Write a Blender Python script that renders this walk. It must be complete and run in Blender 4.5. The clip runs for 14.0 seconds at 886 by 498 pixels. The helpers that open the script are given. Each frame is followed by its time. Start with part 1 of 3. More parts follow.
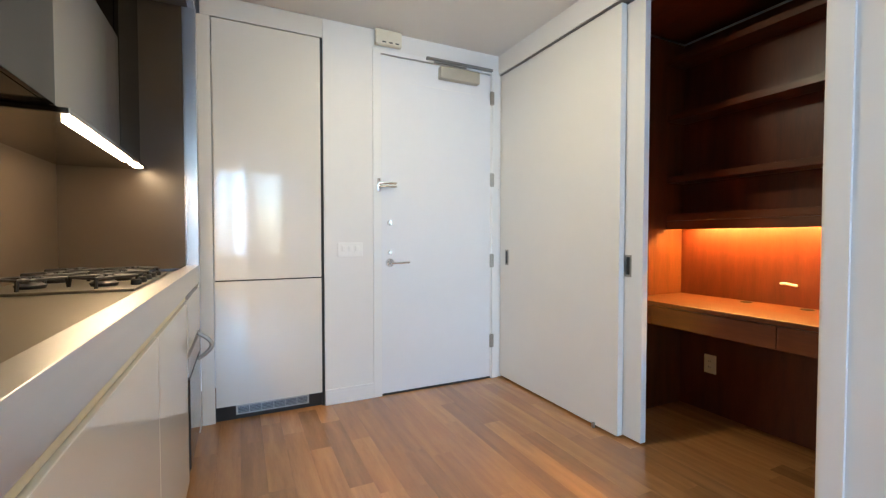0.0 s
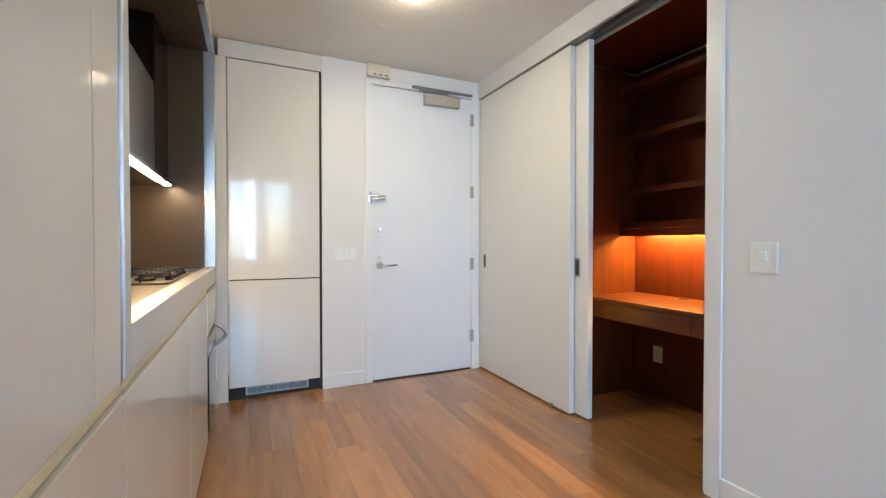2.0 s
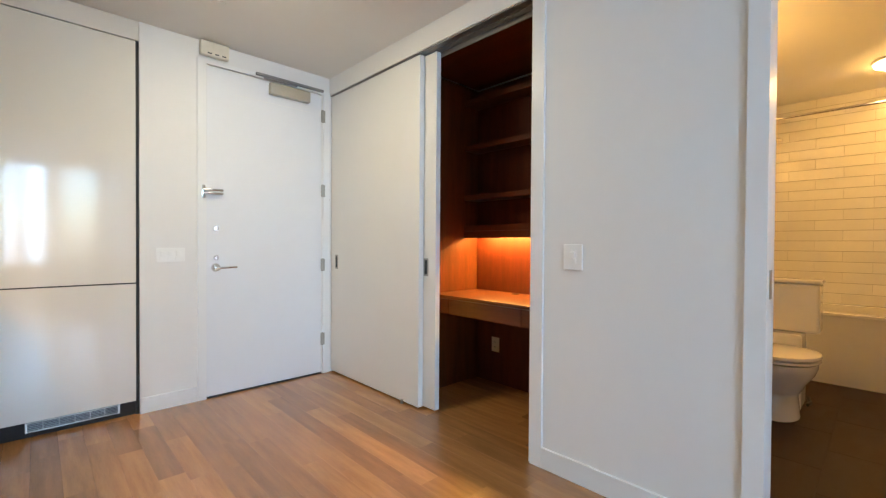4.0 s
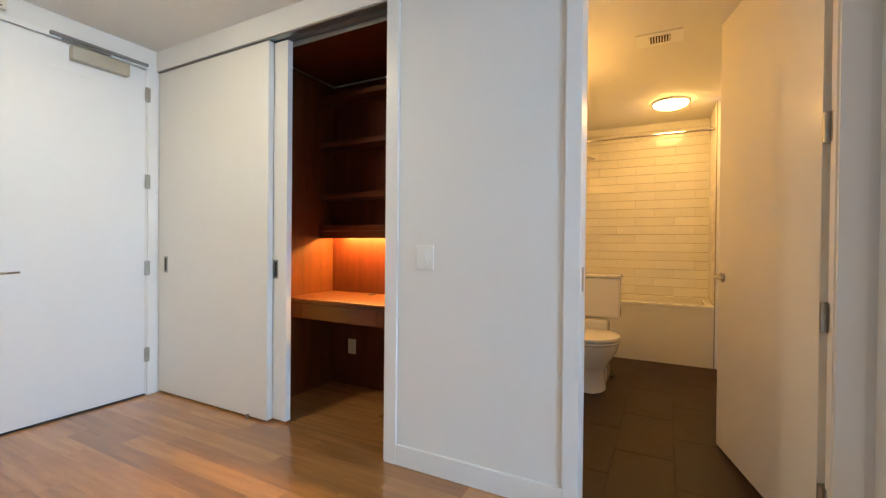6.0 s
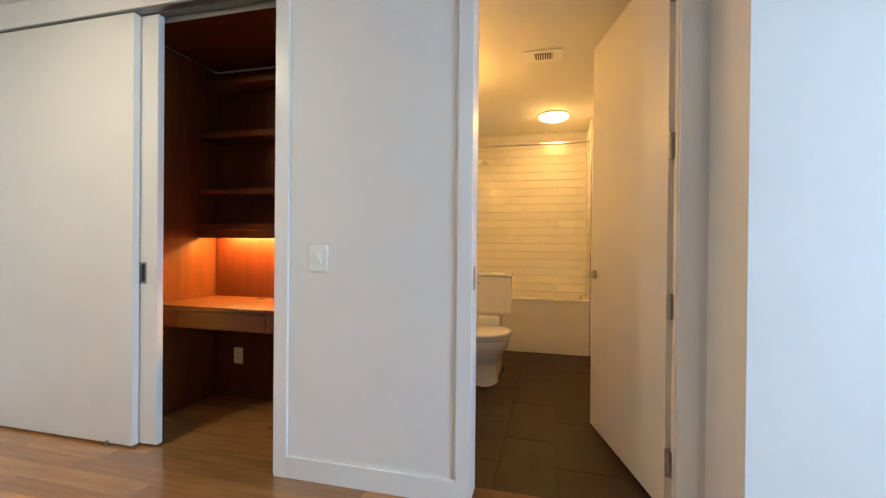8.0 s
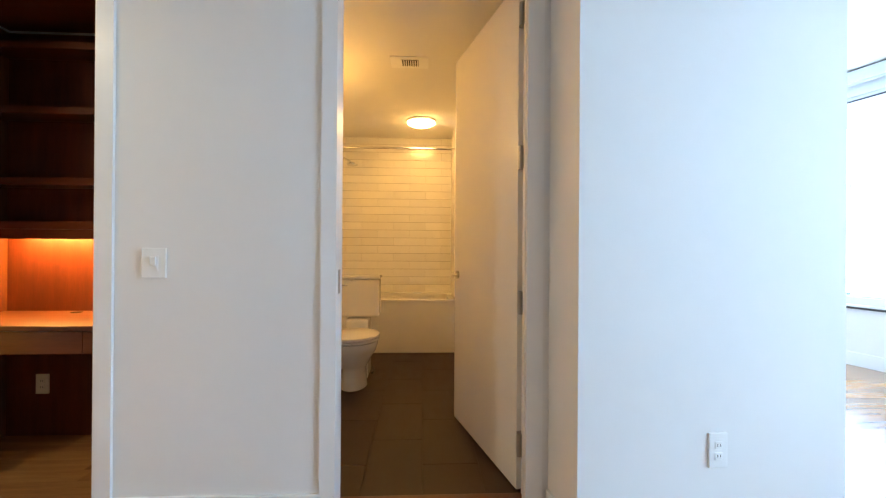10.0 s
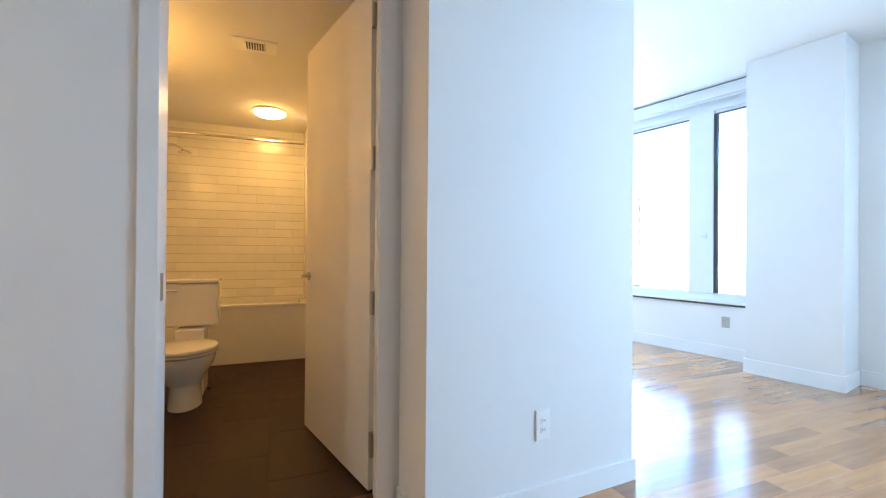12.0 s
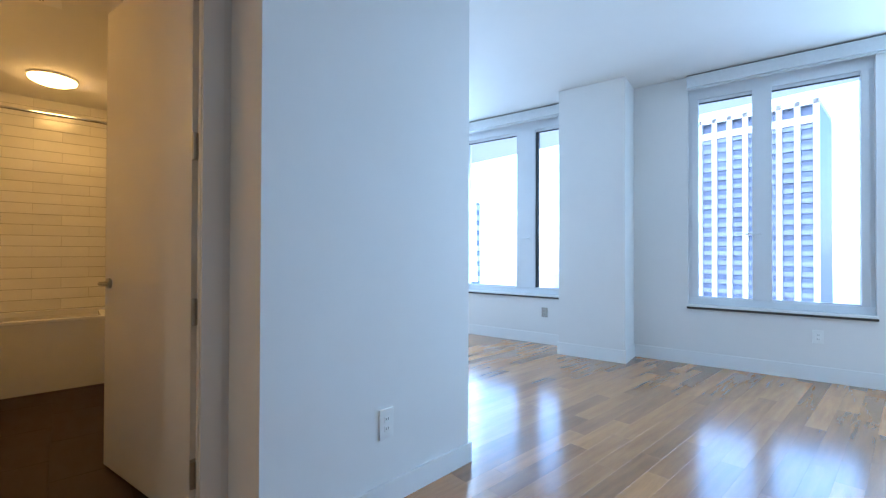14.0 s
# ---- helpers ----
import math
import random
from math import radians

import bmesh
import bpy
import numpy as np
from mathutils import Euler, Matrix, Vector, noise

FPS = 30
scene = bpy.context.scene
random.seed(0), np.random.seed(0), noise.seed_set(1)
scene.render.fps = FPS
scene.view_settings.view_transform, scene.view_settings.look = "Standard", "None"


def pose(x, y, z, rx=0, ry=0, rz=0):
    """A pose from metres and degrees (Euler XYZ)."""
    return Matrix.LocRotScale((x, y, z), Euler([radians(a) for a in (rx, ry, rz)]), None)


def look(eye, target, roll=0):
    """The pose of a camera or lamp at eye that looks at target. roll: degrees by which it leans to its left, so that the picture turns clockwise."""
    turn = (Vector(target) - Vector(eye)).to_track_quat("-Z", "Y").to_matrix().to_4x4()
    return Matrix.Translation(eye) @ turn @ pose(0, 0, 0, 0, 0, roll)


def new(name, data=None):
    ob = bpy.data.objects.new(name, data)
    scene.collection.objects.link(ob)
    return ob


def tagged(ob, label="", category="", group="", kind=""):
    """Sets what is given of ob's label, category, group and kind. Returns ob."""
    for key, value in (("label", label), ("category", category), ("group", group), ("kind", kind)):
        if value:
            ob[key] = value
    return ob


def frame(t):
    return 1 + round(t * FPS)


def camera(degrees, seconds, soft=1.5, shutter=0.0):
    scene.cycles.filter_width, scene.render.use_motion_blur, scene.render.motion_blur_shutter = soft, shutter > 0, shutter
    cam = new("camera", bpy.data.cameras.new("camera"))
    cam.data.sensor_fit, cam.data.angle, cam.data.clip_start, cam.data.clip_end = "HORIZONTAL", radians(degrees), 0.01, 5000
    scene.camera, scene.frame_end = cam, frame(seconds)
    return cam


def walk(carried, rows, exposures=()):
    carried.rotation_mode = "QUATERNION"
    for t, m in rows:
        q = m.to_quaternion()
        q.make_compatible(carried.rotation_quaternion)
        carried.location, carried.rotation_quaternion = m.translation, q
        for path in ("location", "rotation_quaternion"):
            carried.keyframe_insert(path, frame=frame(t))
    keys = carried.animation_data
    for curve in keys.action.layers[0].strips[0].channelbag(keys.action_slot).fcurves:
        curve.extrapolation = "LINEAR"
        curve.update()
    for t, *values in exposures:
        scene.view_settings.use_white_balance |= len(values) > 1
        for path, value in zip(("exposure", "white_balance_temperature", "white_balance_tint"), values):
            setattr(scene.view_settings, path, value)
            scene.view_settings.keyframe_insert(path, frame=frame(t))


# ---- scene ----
# Camera and its path. x runs across the hall, y towards the entry door, z up; (0, 0) is the corner beside the entry door.
cam = camera(92.51, 14.0, soft=1.3)
EXPO = [(0, 4.15, 5700, 10), (3, 4.15, 5850, 10), (8, 4.2, 5950, 10), (11.4, 4.2, 5850, 10), (12.5, 3.8, 5650, 10), (14, 3.29, 5380, 10)]
PATH = [
    (0, pose(-1.9000, -2.9300, 1.1470, 88.400, 0.000, -25.600)),
    (0.5, pose(-1.9050, -3.0150, 1.1470, 88.500, 0.000, -25.500)),
    (1, pose(-1.9050, -3.1950, 1.1472, 88.850, 0.040, -24.400)),
    (1.5, pose(-1.9033, -3.4033, 1.1476, 89.161, 0.075, -22.951)),
    (2, pose(-1.8982, -3.4091, 1.1478, 89.169, -0.015, -24.455)),
    (2.5, pose(-1.8933, -3.4148, 1.1480, 89.226, -0.102, -29.362)),
    (3, pose(-1.8885, -3.4206, 1.1482, 89.233, -0.207, -34.182)),
    (5.5, pose(-1.8672, -3.4492, 1.1491, 89.490, -0.520, -58.183)),
    (6, pose(-1.8636, -3.4550, 1.1493, 89.531, -0.570, -62.472)),
    (6.5, pose(-1.8603, -3.4609, 1.1495, 89.566, -0.603, -65.828)),
    (7, pose(-1.8572, -3.4669, 1.1497, 89.633, -0.603, -69.276)),
    (7.5, pose(-1.8545, -3.4730, 1.1499, 89.677, -0.621, -72.403)),
    (8, pose(-1.8521, -3.4792, 1.1500, 89.712, -0.534, -75.723)),
    (10.5, pose(-1.8456, -3.5124, 1.1510, 90.134, -0.445, -97.008)),
    (11, pose(-1.8455, -3.5196, 1.1512, 90.118, -0.510, -100.992)),
    (11.5, pose(-1.8459, -3.5270, 1.1513, 90.244, -0.441, -106.392)),
    (12, pose(-1.8467, -3.5347, 1.1515, 90.302, -0.442, -111.884)),
    (12.5, pose(-1.8481, -3.5426, 1.1517, 90.333, -0.380, -116.798)),
    (13, pose(-1.8499, -3.5508, 1.1519, 90.418, -0.257, -122.376)),
    (13.5, pose(-1.8523, -3.5592, 1.1521, 90.437, -0.230, -127.230)),
    (14, pose(-1.8552, -3.5680, 1.1523, 90.502, -0.186, -131.843)),
]
walk(cam, PATH, exposures=EXPO)

# light levels: sky, added skylight lamps in the two end windows, kitchen, bath, vanity, hood and closet lamps
SKY, SKYLAMP, SKYLAMP2 = 0.15, 9.5, 12.0
LAMP_K, LAMP_B, LAMP_V, LAMP_H, LAMP_C = 4.7, 3.5, 2.4, 4.8, 12.0

# ---- world and large lights ----
world = bpy.data.worlds.new("world")
scene.world = world
world.use_nodes = True
wn = world.node_tree.nodes
sky = wn.new("ShaderNodeTexSky")
sky.sky_type = "NISHITA"
sky.sun_disc = False
sky.sun_elevation = radians(40)
sky.sun_rotation = radians(0)
sky.air_density, sky.dust_density, sky.ozone_density = 1.2, 1.5, 3.0
world.node_tree.links.new(sky.outputs[0], wn["Background"].inputs[0])
wn["Background"].inputs[1].default_value = SKY

sun = new("sun", bpy.data.lights.new("sun", "SUN"))
sun.data.energy, sun.data.angle, sun.data.color = 0.5, radians(12), (1, 0.97, 0.92)
sun.matrix_world = look((0, 40, 34), (0, 0, 0))


def area(name, eye, target, sx, sy, power, color):
    d = bpy.data.lights.new(name, "AREA")
    d.shape, d.size, d.size_y, d.energy, d.color = "RECTANGLE", sx, sy, power, color
    o = new(name, d)
    o.matrix_world = look(eye, target)
    return o


# ---- materials ----
def mat(name, color, rough=0.5, metal=0.0, vary=0.06, scale=6.0, bump=0.0, bscale=60.0, coat=0.0, stretch=(1, 1, 1), rand=0.0, spec=0.5,
        island=False, fine=0.0):
    """Principled material with two scales of variation, relief and optional piece-to-piece change."""
    m = bpy.data.materials.new(name)
    m.use_nodes = True
    nt = m.node_tree
    p = nt.nodes["Principled BSDF"]
    L = nt.links.new
    tc = nt.nodes.new("ShaderNodeTexCoord")
    mp = nt.nodes.new("ShaderNodeMapping")
    mp.inputs["Scale"].default_value = stretch
    L(tc.outputs["Object"], mp.inputs["Vector"])
    oi = nt.nodes.new("ShaderNodeObjectInfo")
    geo = nt.nodes.new("ShaderNodeNewGeometry")
    rnd = geo.outputs["Random Per Island"] if island else oi.outputs["Random"]
    if rand:
        mul = nt.nodes.new("ShaderNodeMath")
        mul.operation = "MULTIPLY"
        mul.inputs[1].default_value = 37.0
        L(rnd, mul.inputs[0])
        cb = nt.nodes.new("ShaderNodeCombineXYZ")
        for i in range(3):
            L(mul.outputs[0], cb.inputs[i])
        L(cb.outputs[0], mp.inputs["Location"])
    n1 = nt.nodes.new("ShaderNodeTexNoise")
    n1.inputs["Scale"].default_value, n1.inputs["Detail"].default_value = scale, 4
    L(mp.outputs[0], n1.inputs["Vector"])
    n2 = nt.nodes.new("ShaderNodeTexNoise")
    n2.inputs["Scale"].default_value, n2.inputs["Detail"].default_value = scale * 9, 3
    L(mp.outputs[0], n2.inputs["Vector"])
    mix = nt.nodes.new("ShaderNodeMath")
    mix.operation = "MULTIPLY_ADD"
    mix.inputs[1].default_value = 0.35
    L(n2.outputs["Fac"], mix.inputs[0])
    L(n1.outputs["Fac"], mix.inputs[2])
    mr = nt.nodes.new("ShaderNodeMapRange")
    mr.inputs["From Min"].default_value, mr.inputs["From Max"].default_value = 0.35, 1.0
    mr.inputs["To Min"].default_value, mr.inputs["To Max"].default_value = 1 - vary * 2, 1 + vary
    L(mix.outputs[0], mr.inputs["Value"])
    val = mr.outputs[0]
    if rand:
        r2 = nt.nodes.new("ShaderNodeMapRange")
        r2.inputs["To Min"].default_value, r2.inputs["To Max"].default_value = 1 - rand, 1 + rand
        L(rnd, r2.inputs["Value"])
        mm = nt.nodes.new("ShaderNodeMath")
        mm.operation = "MULTIPLY"
        L(val, mm.inputs[0])
        L(r2.outputs[0], mm.inputs[1])
        val = mm.outputs[0]
    vm = nt.nodes.new("ShaderNodeVectorMath")
    vm.operation = "SCALE"
    vm.inputs[0].default_value = color
    L(val, vm.inputs["Scale"])
    L(vm.outputs[0], p.inputs["Base Color"])
    p.inputs["Roughness"].default_value, p.inputs["Metallic"].default_value = rough, metal
    p.inputs["Specular IOR Level"].default_value = spec
    p.inputs["Coat Weight"].default_value = coat
    p.inputs["Coat Roughness"].default_value = 0.16
    rr = nt.nodes.new("ShaderNodeMapRange")
    rr.inputs["To Min"].default_value, rr.inputs["To Max"].default_value = rough * 0.85, min(1, rough * 1.2)
    L(n1.outputs["Fac"], rr.inputs["Value"])
    L(rr.outputs[0], p.inputs["Roughness"])
    if bump:
        n3 = nt.nodes.new("ShaderNodeTexNoise")
        n3.inputs["Scale"].default_value, n3.inputs["Detail"].default_value = bscale, 3
        L(mp.outputs[0], n3.inputs["Vector"])
        b = nt.nodes.new("ShaderNodeBump")
        b.inputs["Strength"].default_value, b.inputs["Distance"].default_value = bump, 0.004
        L(n3.outputs["Fac"], b.inputs["Height"])
        L(b.outputs[0], p.inputs["Normal"])
    return m


def glow(name, color, strength):
    m = bpy.data.materials.new(name)
    m.use_nodes = True
    p = m.node_tree.nodes["Principled BSDF"]
    p.inputs["Base Color"].default_value = (0.8, 0.8, 0.8, 1)
    p.inputs["Emission Color"].default_value = (*color, 1)
    p.inputs["Emission Strength"].default_value = strength
    return m


def glass(name):
    m = bpy.data.materials.new(name)
    m.use_nodes = True
    nt = m.node_tree
    p = nt.nodes["Principled BSDF"]
    p.inputs["Base Color"].default_value = (0.94, 0.97, 1, 1)
    p.inputs["Roughness"].default_value = 0.0
    p.inputs["Transmission Weight"].default_value = 1.0
    p.inputs["IOR"].default_value = 1.45
    return m


M_WALL = mat("wall_paint", (0.80, 0.79, 0.77), 0.6, vary=0.015, scale=1.5, bump=0.08, bscale=220)
M_CEIL = mat("ceiling_paint", (0.80, 0.79, 0.76), 0.75, vary=0.015, scale=1.2, bump=0.06, bscale=200)
M_TRIM = mat("trim_paint", (0.82, 0.82, 0.81), 0.32, vary=0.012, scale=3, bump=0.05, bscale=90)
M_DOOR = mat("door_paint", (0.80, 0.81, 0.83), 0.38, vary=0.015, scale=2, bump=0.06, bscale=120)
M_BDOOR = mat("bath_door_paint", (0.78, 0.76, 0.72), 0.22, vary=0.008, scale=1)
M_SLIDE = mat("sliding_door_paint", (0.77, 0.76, 0.73), 0.45, vary=0.015, scale=2, bump=0.06, bscale=150)
M_GLOSS = mat("white_lacquer", (0.76, 0.73, 0.67), 0.075, vary=0.012, scale=1.0, bump=0.006, bscale=3, spec=0.42)
M_GROOVE = mat("cream_edge", (0.74, 0.68, 0.45), 0.4, vary=0.05, scale=12)
# near-black for black parts and for shade painted into gaps and recesses
M_DARK = mat("black_and_recess_shade", (0.02, 0.02, 0.02), 0.6, vary=0.2)
M_STEEL = mat("brushed_steel", (0.58, 0.57, 0.56), 0.28, 1.0, vary=0.06, scale=8, bump=0.05, bscale=150, stretch=(1, 1, 0.05))
M_APRON = mat("satin_steel", (0.66, 0.65, 0.63), 0.35, 0.85, vary=0.04, scale=6, stretch=(1, 0.05, 1))
M_CHROME = mat("chrome", (0.72, 0.71, 0.69), 0.14, 1.0, vary=0.03)
M_NICKEL = mat("satin_nickel", (0.42, 0.40, 0.36), 0.36, 1.0, vary=0.08, scale=20)
M_CLOSER = mat("closer_paint", (0.50, 0.46, 0.37), 0.4, 0.4, vary=0.05, scale=10)
M_RAIL = mat("rail_metal", (0.30, 0.30, 0.30), 0.35, 0.9, vary=0.05)
M_BLACK = mat("black_iron", (0.018, 0.018, 0.018), 0.45, vary=0.25, scale=30, bump=0.2)
M_SPLASH = mat("taupe_backsplash", (0.085, 0.063, 0.042), 0.30, vary=0.05, scale=2)
M_UPPER = mat("smoked_glass_door", (0.014, 0.012, 0.010), 0.10, vary=0.1, spec=0.3)
M_HOOD = mat("hood_steel", (0.46, 0.43, 0.38), 0.22, 1.0, vary=0.05, scale=5, stretch=(1, 1, 0.05))
M_OVEN = mat("oven_glass", (0.02, 0.02, 0.02), 0.05, vary=0.1, coat=0.5)
M_BTOP = mat("steel_counter", (0.36, 0.33, 0.27), 0.32, 0.9, vary=0.06, scale=10)
M_FLOOR = mat("oak_board", (0.41, 0.195, 0.066), 0.24, vary=0.16, scale=5, bump=0.05, bscale=30, stretch=(5, 0.45, 5), rand=0.26, coat=0.6)
M_FLOORJ = mat("oak_board_far", (0.41, 0.195, 0.066), 0.24, vary=0.16, scale=5, bump=0.05, bscale=30, stretch=(5, 0.45, 5), rand=0.24,
               coat=0.6, island=True)
M_SUB = mat("subfloor", (0.06, 0.03, 0.012), 0.8, vary=0.1)
M_CHERRY = mat("cherry_veneer", (0.135, 0.036, 0.0065), 0.35, vary=0.25, scale=4, bump=0.05, bscale=40, stretch=(4, 4, 0.5))
M_CHERRYH = mat("cherry_veneer_level", (0.115, 0.029, 0.0055), 0.33, vary=0.25, scale=4, bump=0.05, bscale=40, stretch=(4, 0.5, 4))
M_CLBACK = mat("cherry_back_panel", (0.105, 0.020, 0.0045), 0.35, vary=0.25, scale=4, stretch=(4, 4, 0.5))
M_PLATE = mat("white_plastic", (0.86, 0.86, 0.84), 0.35, vary=0.02, scale=20)
M_SLOT = mat("dark_slot", (0.03, 0.03, 0.03), 0.6, vary=0.1)
M_ALMOND = mat("almond_plastic", (0.74, 0.70, 0.58), 0.4, vary=0.03, scale=20)
M_TILE = mat("white_wall_tile", (0.78, 0.76, 0.70), 0.18, vary=0.03, scale=4, rand=0.04)
M_GROUT = mat("grout", (0.34, 0.30, 0.24), 0.85, vary=0.1, scale=30)
M_BFLOOR = mat("brown_floor_tile", (0.034, 0.015, 0.008), 0.5, vary=0.15, scale=5, bump=0.08, stretch=(1, 3, 1), rand=0.10, spec=0.3)
M_BGROUT = mat("dark_grout", (0.05, 0.036, 0.028), 0.85, vary=0.1, scale=30)
M_CERAMIC = mat("ceramic", (0.80, 0.78, 0.73), 0.10, vary=0.01, coat=0.4)
M_TUB = mat("tub_enamel", (0.78, 0.76, 0.71), 0.16, vary=0.015)
M_WIN = mat("window_frame_paint", (0.72, 0.74, 0.76), 0.4, vary=0.02, scale=5)
# rubber seals, and the painted shadow above the blinds
M_SEALSHADE = mat("seal_and_shadow", (0.03, 0.035, 0.04), 0.6, vary=0.1)
M_SILL_SHADOW = mat("sill_edge", (0.05, 0.045, 0.04), 0.5, vary=0.15, scale=8)
M_SHADE = mat("shade_fabric", (0.70, 0.72, 0.73), 0.8, vary=0.03, scale=30)
M_FIN = mat("tower_fin", (0.38, 0.40, 0.43), 0.8, vary=0.05, scale=0.2)
M_SPAN = mat("tower_spandrel", (0.095, 0.125, 0.19), 0.7, vary=0.1, scale=0.3)
M_TGLASS = mat("tower_glass", (0.06, 0.085, 0.15), 0.5, vary=0.25, scale=0.15, spec=0.15)
# distance haze is painted into these two pale grey-blue colours
M_GROUND = mat("haze_tinted_ground", (0.36, 0.38, 0.40), 0.9, vary=0.2, scale=0.01)
M_FAR = mat("haze_tinted_facade", (0.40, 0.42, 0.46), 0.8, vary=0.1, scale=0.1, rand=0.2)
M_GLASS = glass("window_glass")
M_LAMP = glow("kitchen_diffuser", (1.0, 0.825, 0.51), LAMP_K)
M_BLAMP = glow("bath_diffuser", (1.0, 0.52, 0.13), LAMP_B)
M_VLAMP = glow("vanity_diffuser", (1.0, 0.49, 0.10), LAMP_V)
M_HLAMP = glow("hood_diffuser", (1.0, 0.68, 0.36), LAMP_H)
M_CLAMP = glow("closet_strip_diffuser", (1.0, 0.52, 0.10), LAMP_C)

# ---- small builders ----
ORG = {}


def box(bm, x0, x1, y0, y1, z0, z1, bev=0.0):
    m = Matrix.LocRotScale(((x0 + x1) / 2, (y0 + y1) / 2, (z0 + z1) / 2), None, (abs(x1 - x0), abs(y1 - y0), abs(z1 - z0)))
    r = bmesh.ops.create_cube(bm, size=1, matrix=m)
    if bev:
        e = list({e for v in r["verts"] for e in v.link_edges})
        bmesh.ops.bevel(bm, geom=e, offset=bev, segments=2, profile=0.6, affect="EDGES")
    return bm


def B(*a, bev=0.0):
    return box(bmesh.new(), *a, bev=bev)


def rod(bm, p, q, r, n=14, r2=None):
    p, q = Vector(p), Vector(q)
    d = q - p
    m = Matrix.Translation((p + q) / 2) @ d.to_track_quat("Z", "Y").to_matrix().to_4x4()
    bmesh.ops.create_cone(bm, cap_ends=True, segments=n, radius1=r, radius2=r if r2 is None else r2, depth=d.length, matrix=m)
    return bm


def tube(bm, pts, r, n=10):
    """A bent bar through a run of points."""
    for a, b in zip(pts, pts[1:]):
        rod(bm, a, b, r, n)
    for c in pts:
        bmesh.ops.create_uvsphere(bm, u_segments=n, v_segments=6, radius=r, matrix=Matrix.Translation(c))
    return bm


def lathe(bm, prof, centre, n=32, sx=1.0, sy=1.0):
    """A turned shape from (radius, height) pairs."""
    rings = []
    for r, z in prof:
        rings.append([bm.verts.new((centre[0] + sx * r * math.cos(2 * math.pi * i / n), centre[1] + sy * r * math.sin(2 * math.pi * i / n),
                                    centre[2] + z)) for i in range(n)])
    for a, b in zip(rings, rings[1:]):
        for i in range(n):
            bm.faces.new((a[i], a[(i + 1) % n], b[(i + 1) % n], b[i]))
    bm.faces.new(rings[0][::-1])
    bm.faces.new(rings[-1])
    bmesh.ops.recalc_face_normals(bm, faces=bm.faces)
    return bm


def mesh(name, bm, material, smooth=False):
    me = bpy.data.meshes.new(name)
    bm.to_mesh(me)
    bm.free()
    me.materials.append(material)
    if smooth:
        me.shade_smooth()
        me.set_sharp_from_angle(angle=radians(40))
    return me


def thing(name, at, label, category, group="", kind=""):
    o = new(name)
    m = at if isinstance(at, Matrix) else Matrix.Translation(at)
    o.matrix_world = m
    ORG[o.name] = m
    return tagged(o, label, category, group, kind)


def part(name, bm, material, parent, label="", smooth=False):
    """Links a mesh, given in world places, as one part of a thing or of a part."""
    m = ORG[parent.name]
    bm.transform(m.inverted())
    o = new(name, mesh(name, bm, material, smooth))
    o.parent = parent
    ORG[o.name] = m
    return tagged(o, label) if label else o


def solid(name, bm, material, label="", category="", kind="structure", smooth=False):
    """One mesh that is a thing or a piece of the setting by itself."""
    o = new(name, mesh(name, bm, material, smooth))
    ORG[o.name] = Matrix()
    return tagged(o, label, category, "", kind)


# ---- the plan ----
CEIL, LCEIL, BCEIL = 2.604, 3.01, 2.55      # ceilings: kitchen, living room, bathroom
XK = -2.120                                  # kitchen fronts
XB, YJ, YO = -0.196, -4.070, -5.245          # wall beside the bathroom: its face, its return, its outer corner
FA = 11.85                                   # the window wall's turn, degrees
FM = pose(-0.36, -8.482, 0, 0, 0, FA)         # along x, room on +y


def fac(bm):
    bm.transform(FM)
    return bm


XC = (-0.272, -4.100)                        # near corner of the slightly turned wall block


def prism(pts, z0, z1):
    """An upright block over a run of corners."""
    bm = bmesh.new()
    f_ = bm.faces.new([bm.verts.new((x_, y_, z0)) for x_, y_ in pts])
    top = bmesh.ops.extrude_face_region(bm, geom=[f_])["geom"]
    bmesh.ops.translate(bm, vec=(0, 0, z1 - z0), verts=[v for v in top if isinstance(v, bmesh.types.BMVert)])
    bmesh.ops.recalc_face_normals(bm, faces=bm.faces)
    return bm


# ---- structure ----
WL = "white painted plaster wall"
w = B(-1.386, -1.055, 0, 0.15, 0, CEIL)
box(w, -1.055, -0.0735, 0, 0.15, 2.475, CEIL)
box(w, -0.0735, 0.15, 0, 0.15, 0, CEIL)
# jamb fill and a block behind the leaf, added against light leaks
box(w, -1.055, -1.001, 0, 0.15, 0, 2.475)
box(w, -1.06, -0.05, 0.06, 0.15, 0, 2.475)
box(w, -2.9, -1.395, 0.7, 0.85, 0, CEIL)
box(w, -1.40, -1.385, 0.15, 0.7, 0, CEIL)
solid("wall_entry", w, M_WALL, WL + " round the entry door", "wall")
w = B(0, 0.12, -2.150, -0.002, 2.455, CEIL)
solid("wall_closet_header", w, M_WALL, "white painted header above the sliding closet doors", "wall")
w = B(0, 0.12, -3.12, -2.150, 0, CEIL)
box(w, 0, 0.12, -3.999, -3.12, 2.46, CEIL)
box(w, 0, 0.12, YJ, -3.999, 0, CEIL)
solid("wall_hall", w, M_WALL, WL + " between the closet and the bathroom", "wall")
w = prism([(0.12, YJ), (0.0, YJ), XC, (XB, YO), (0.12, YO)], 0, LCEIL)
box(w, 0.12, 5.0, YO, -5.03, 0, LCEIL)
solid("wall_corner", w, M_WALL, "white painted wall block with an outer corner at the living room", "wall")
w = B(-2.9, -2.75, -4.6, 0.7, 0, CEIL)
box(w, -2.75, -2.145, -4.75, -4.6, 0, LCEIL)
box(w, -3.6, -2.75, -4.75, -4.6, 0, LCEIL)
solid("wall_kitchen", w, M_WALL, WL + " behind the kitchen cabinets", "wall")
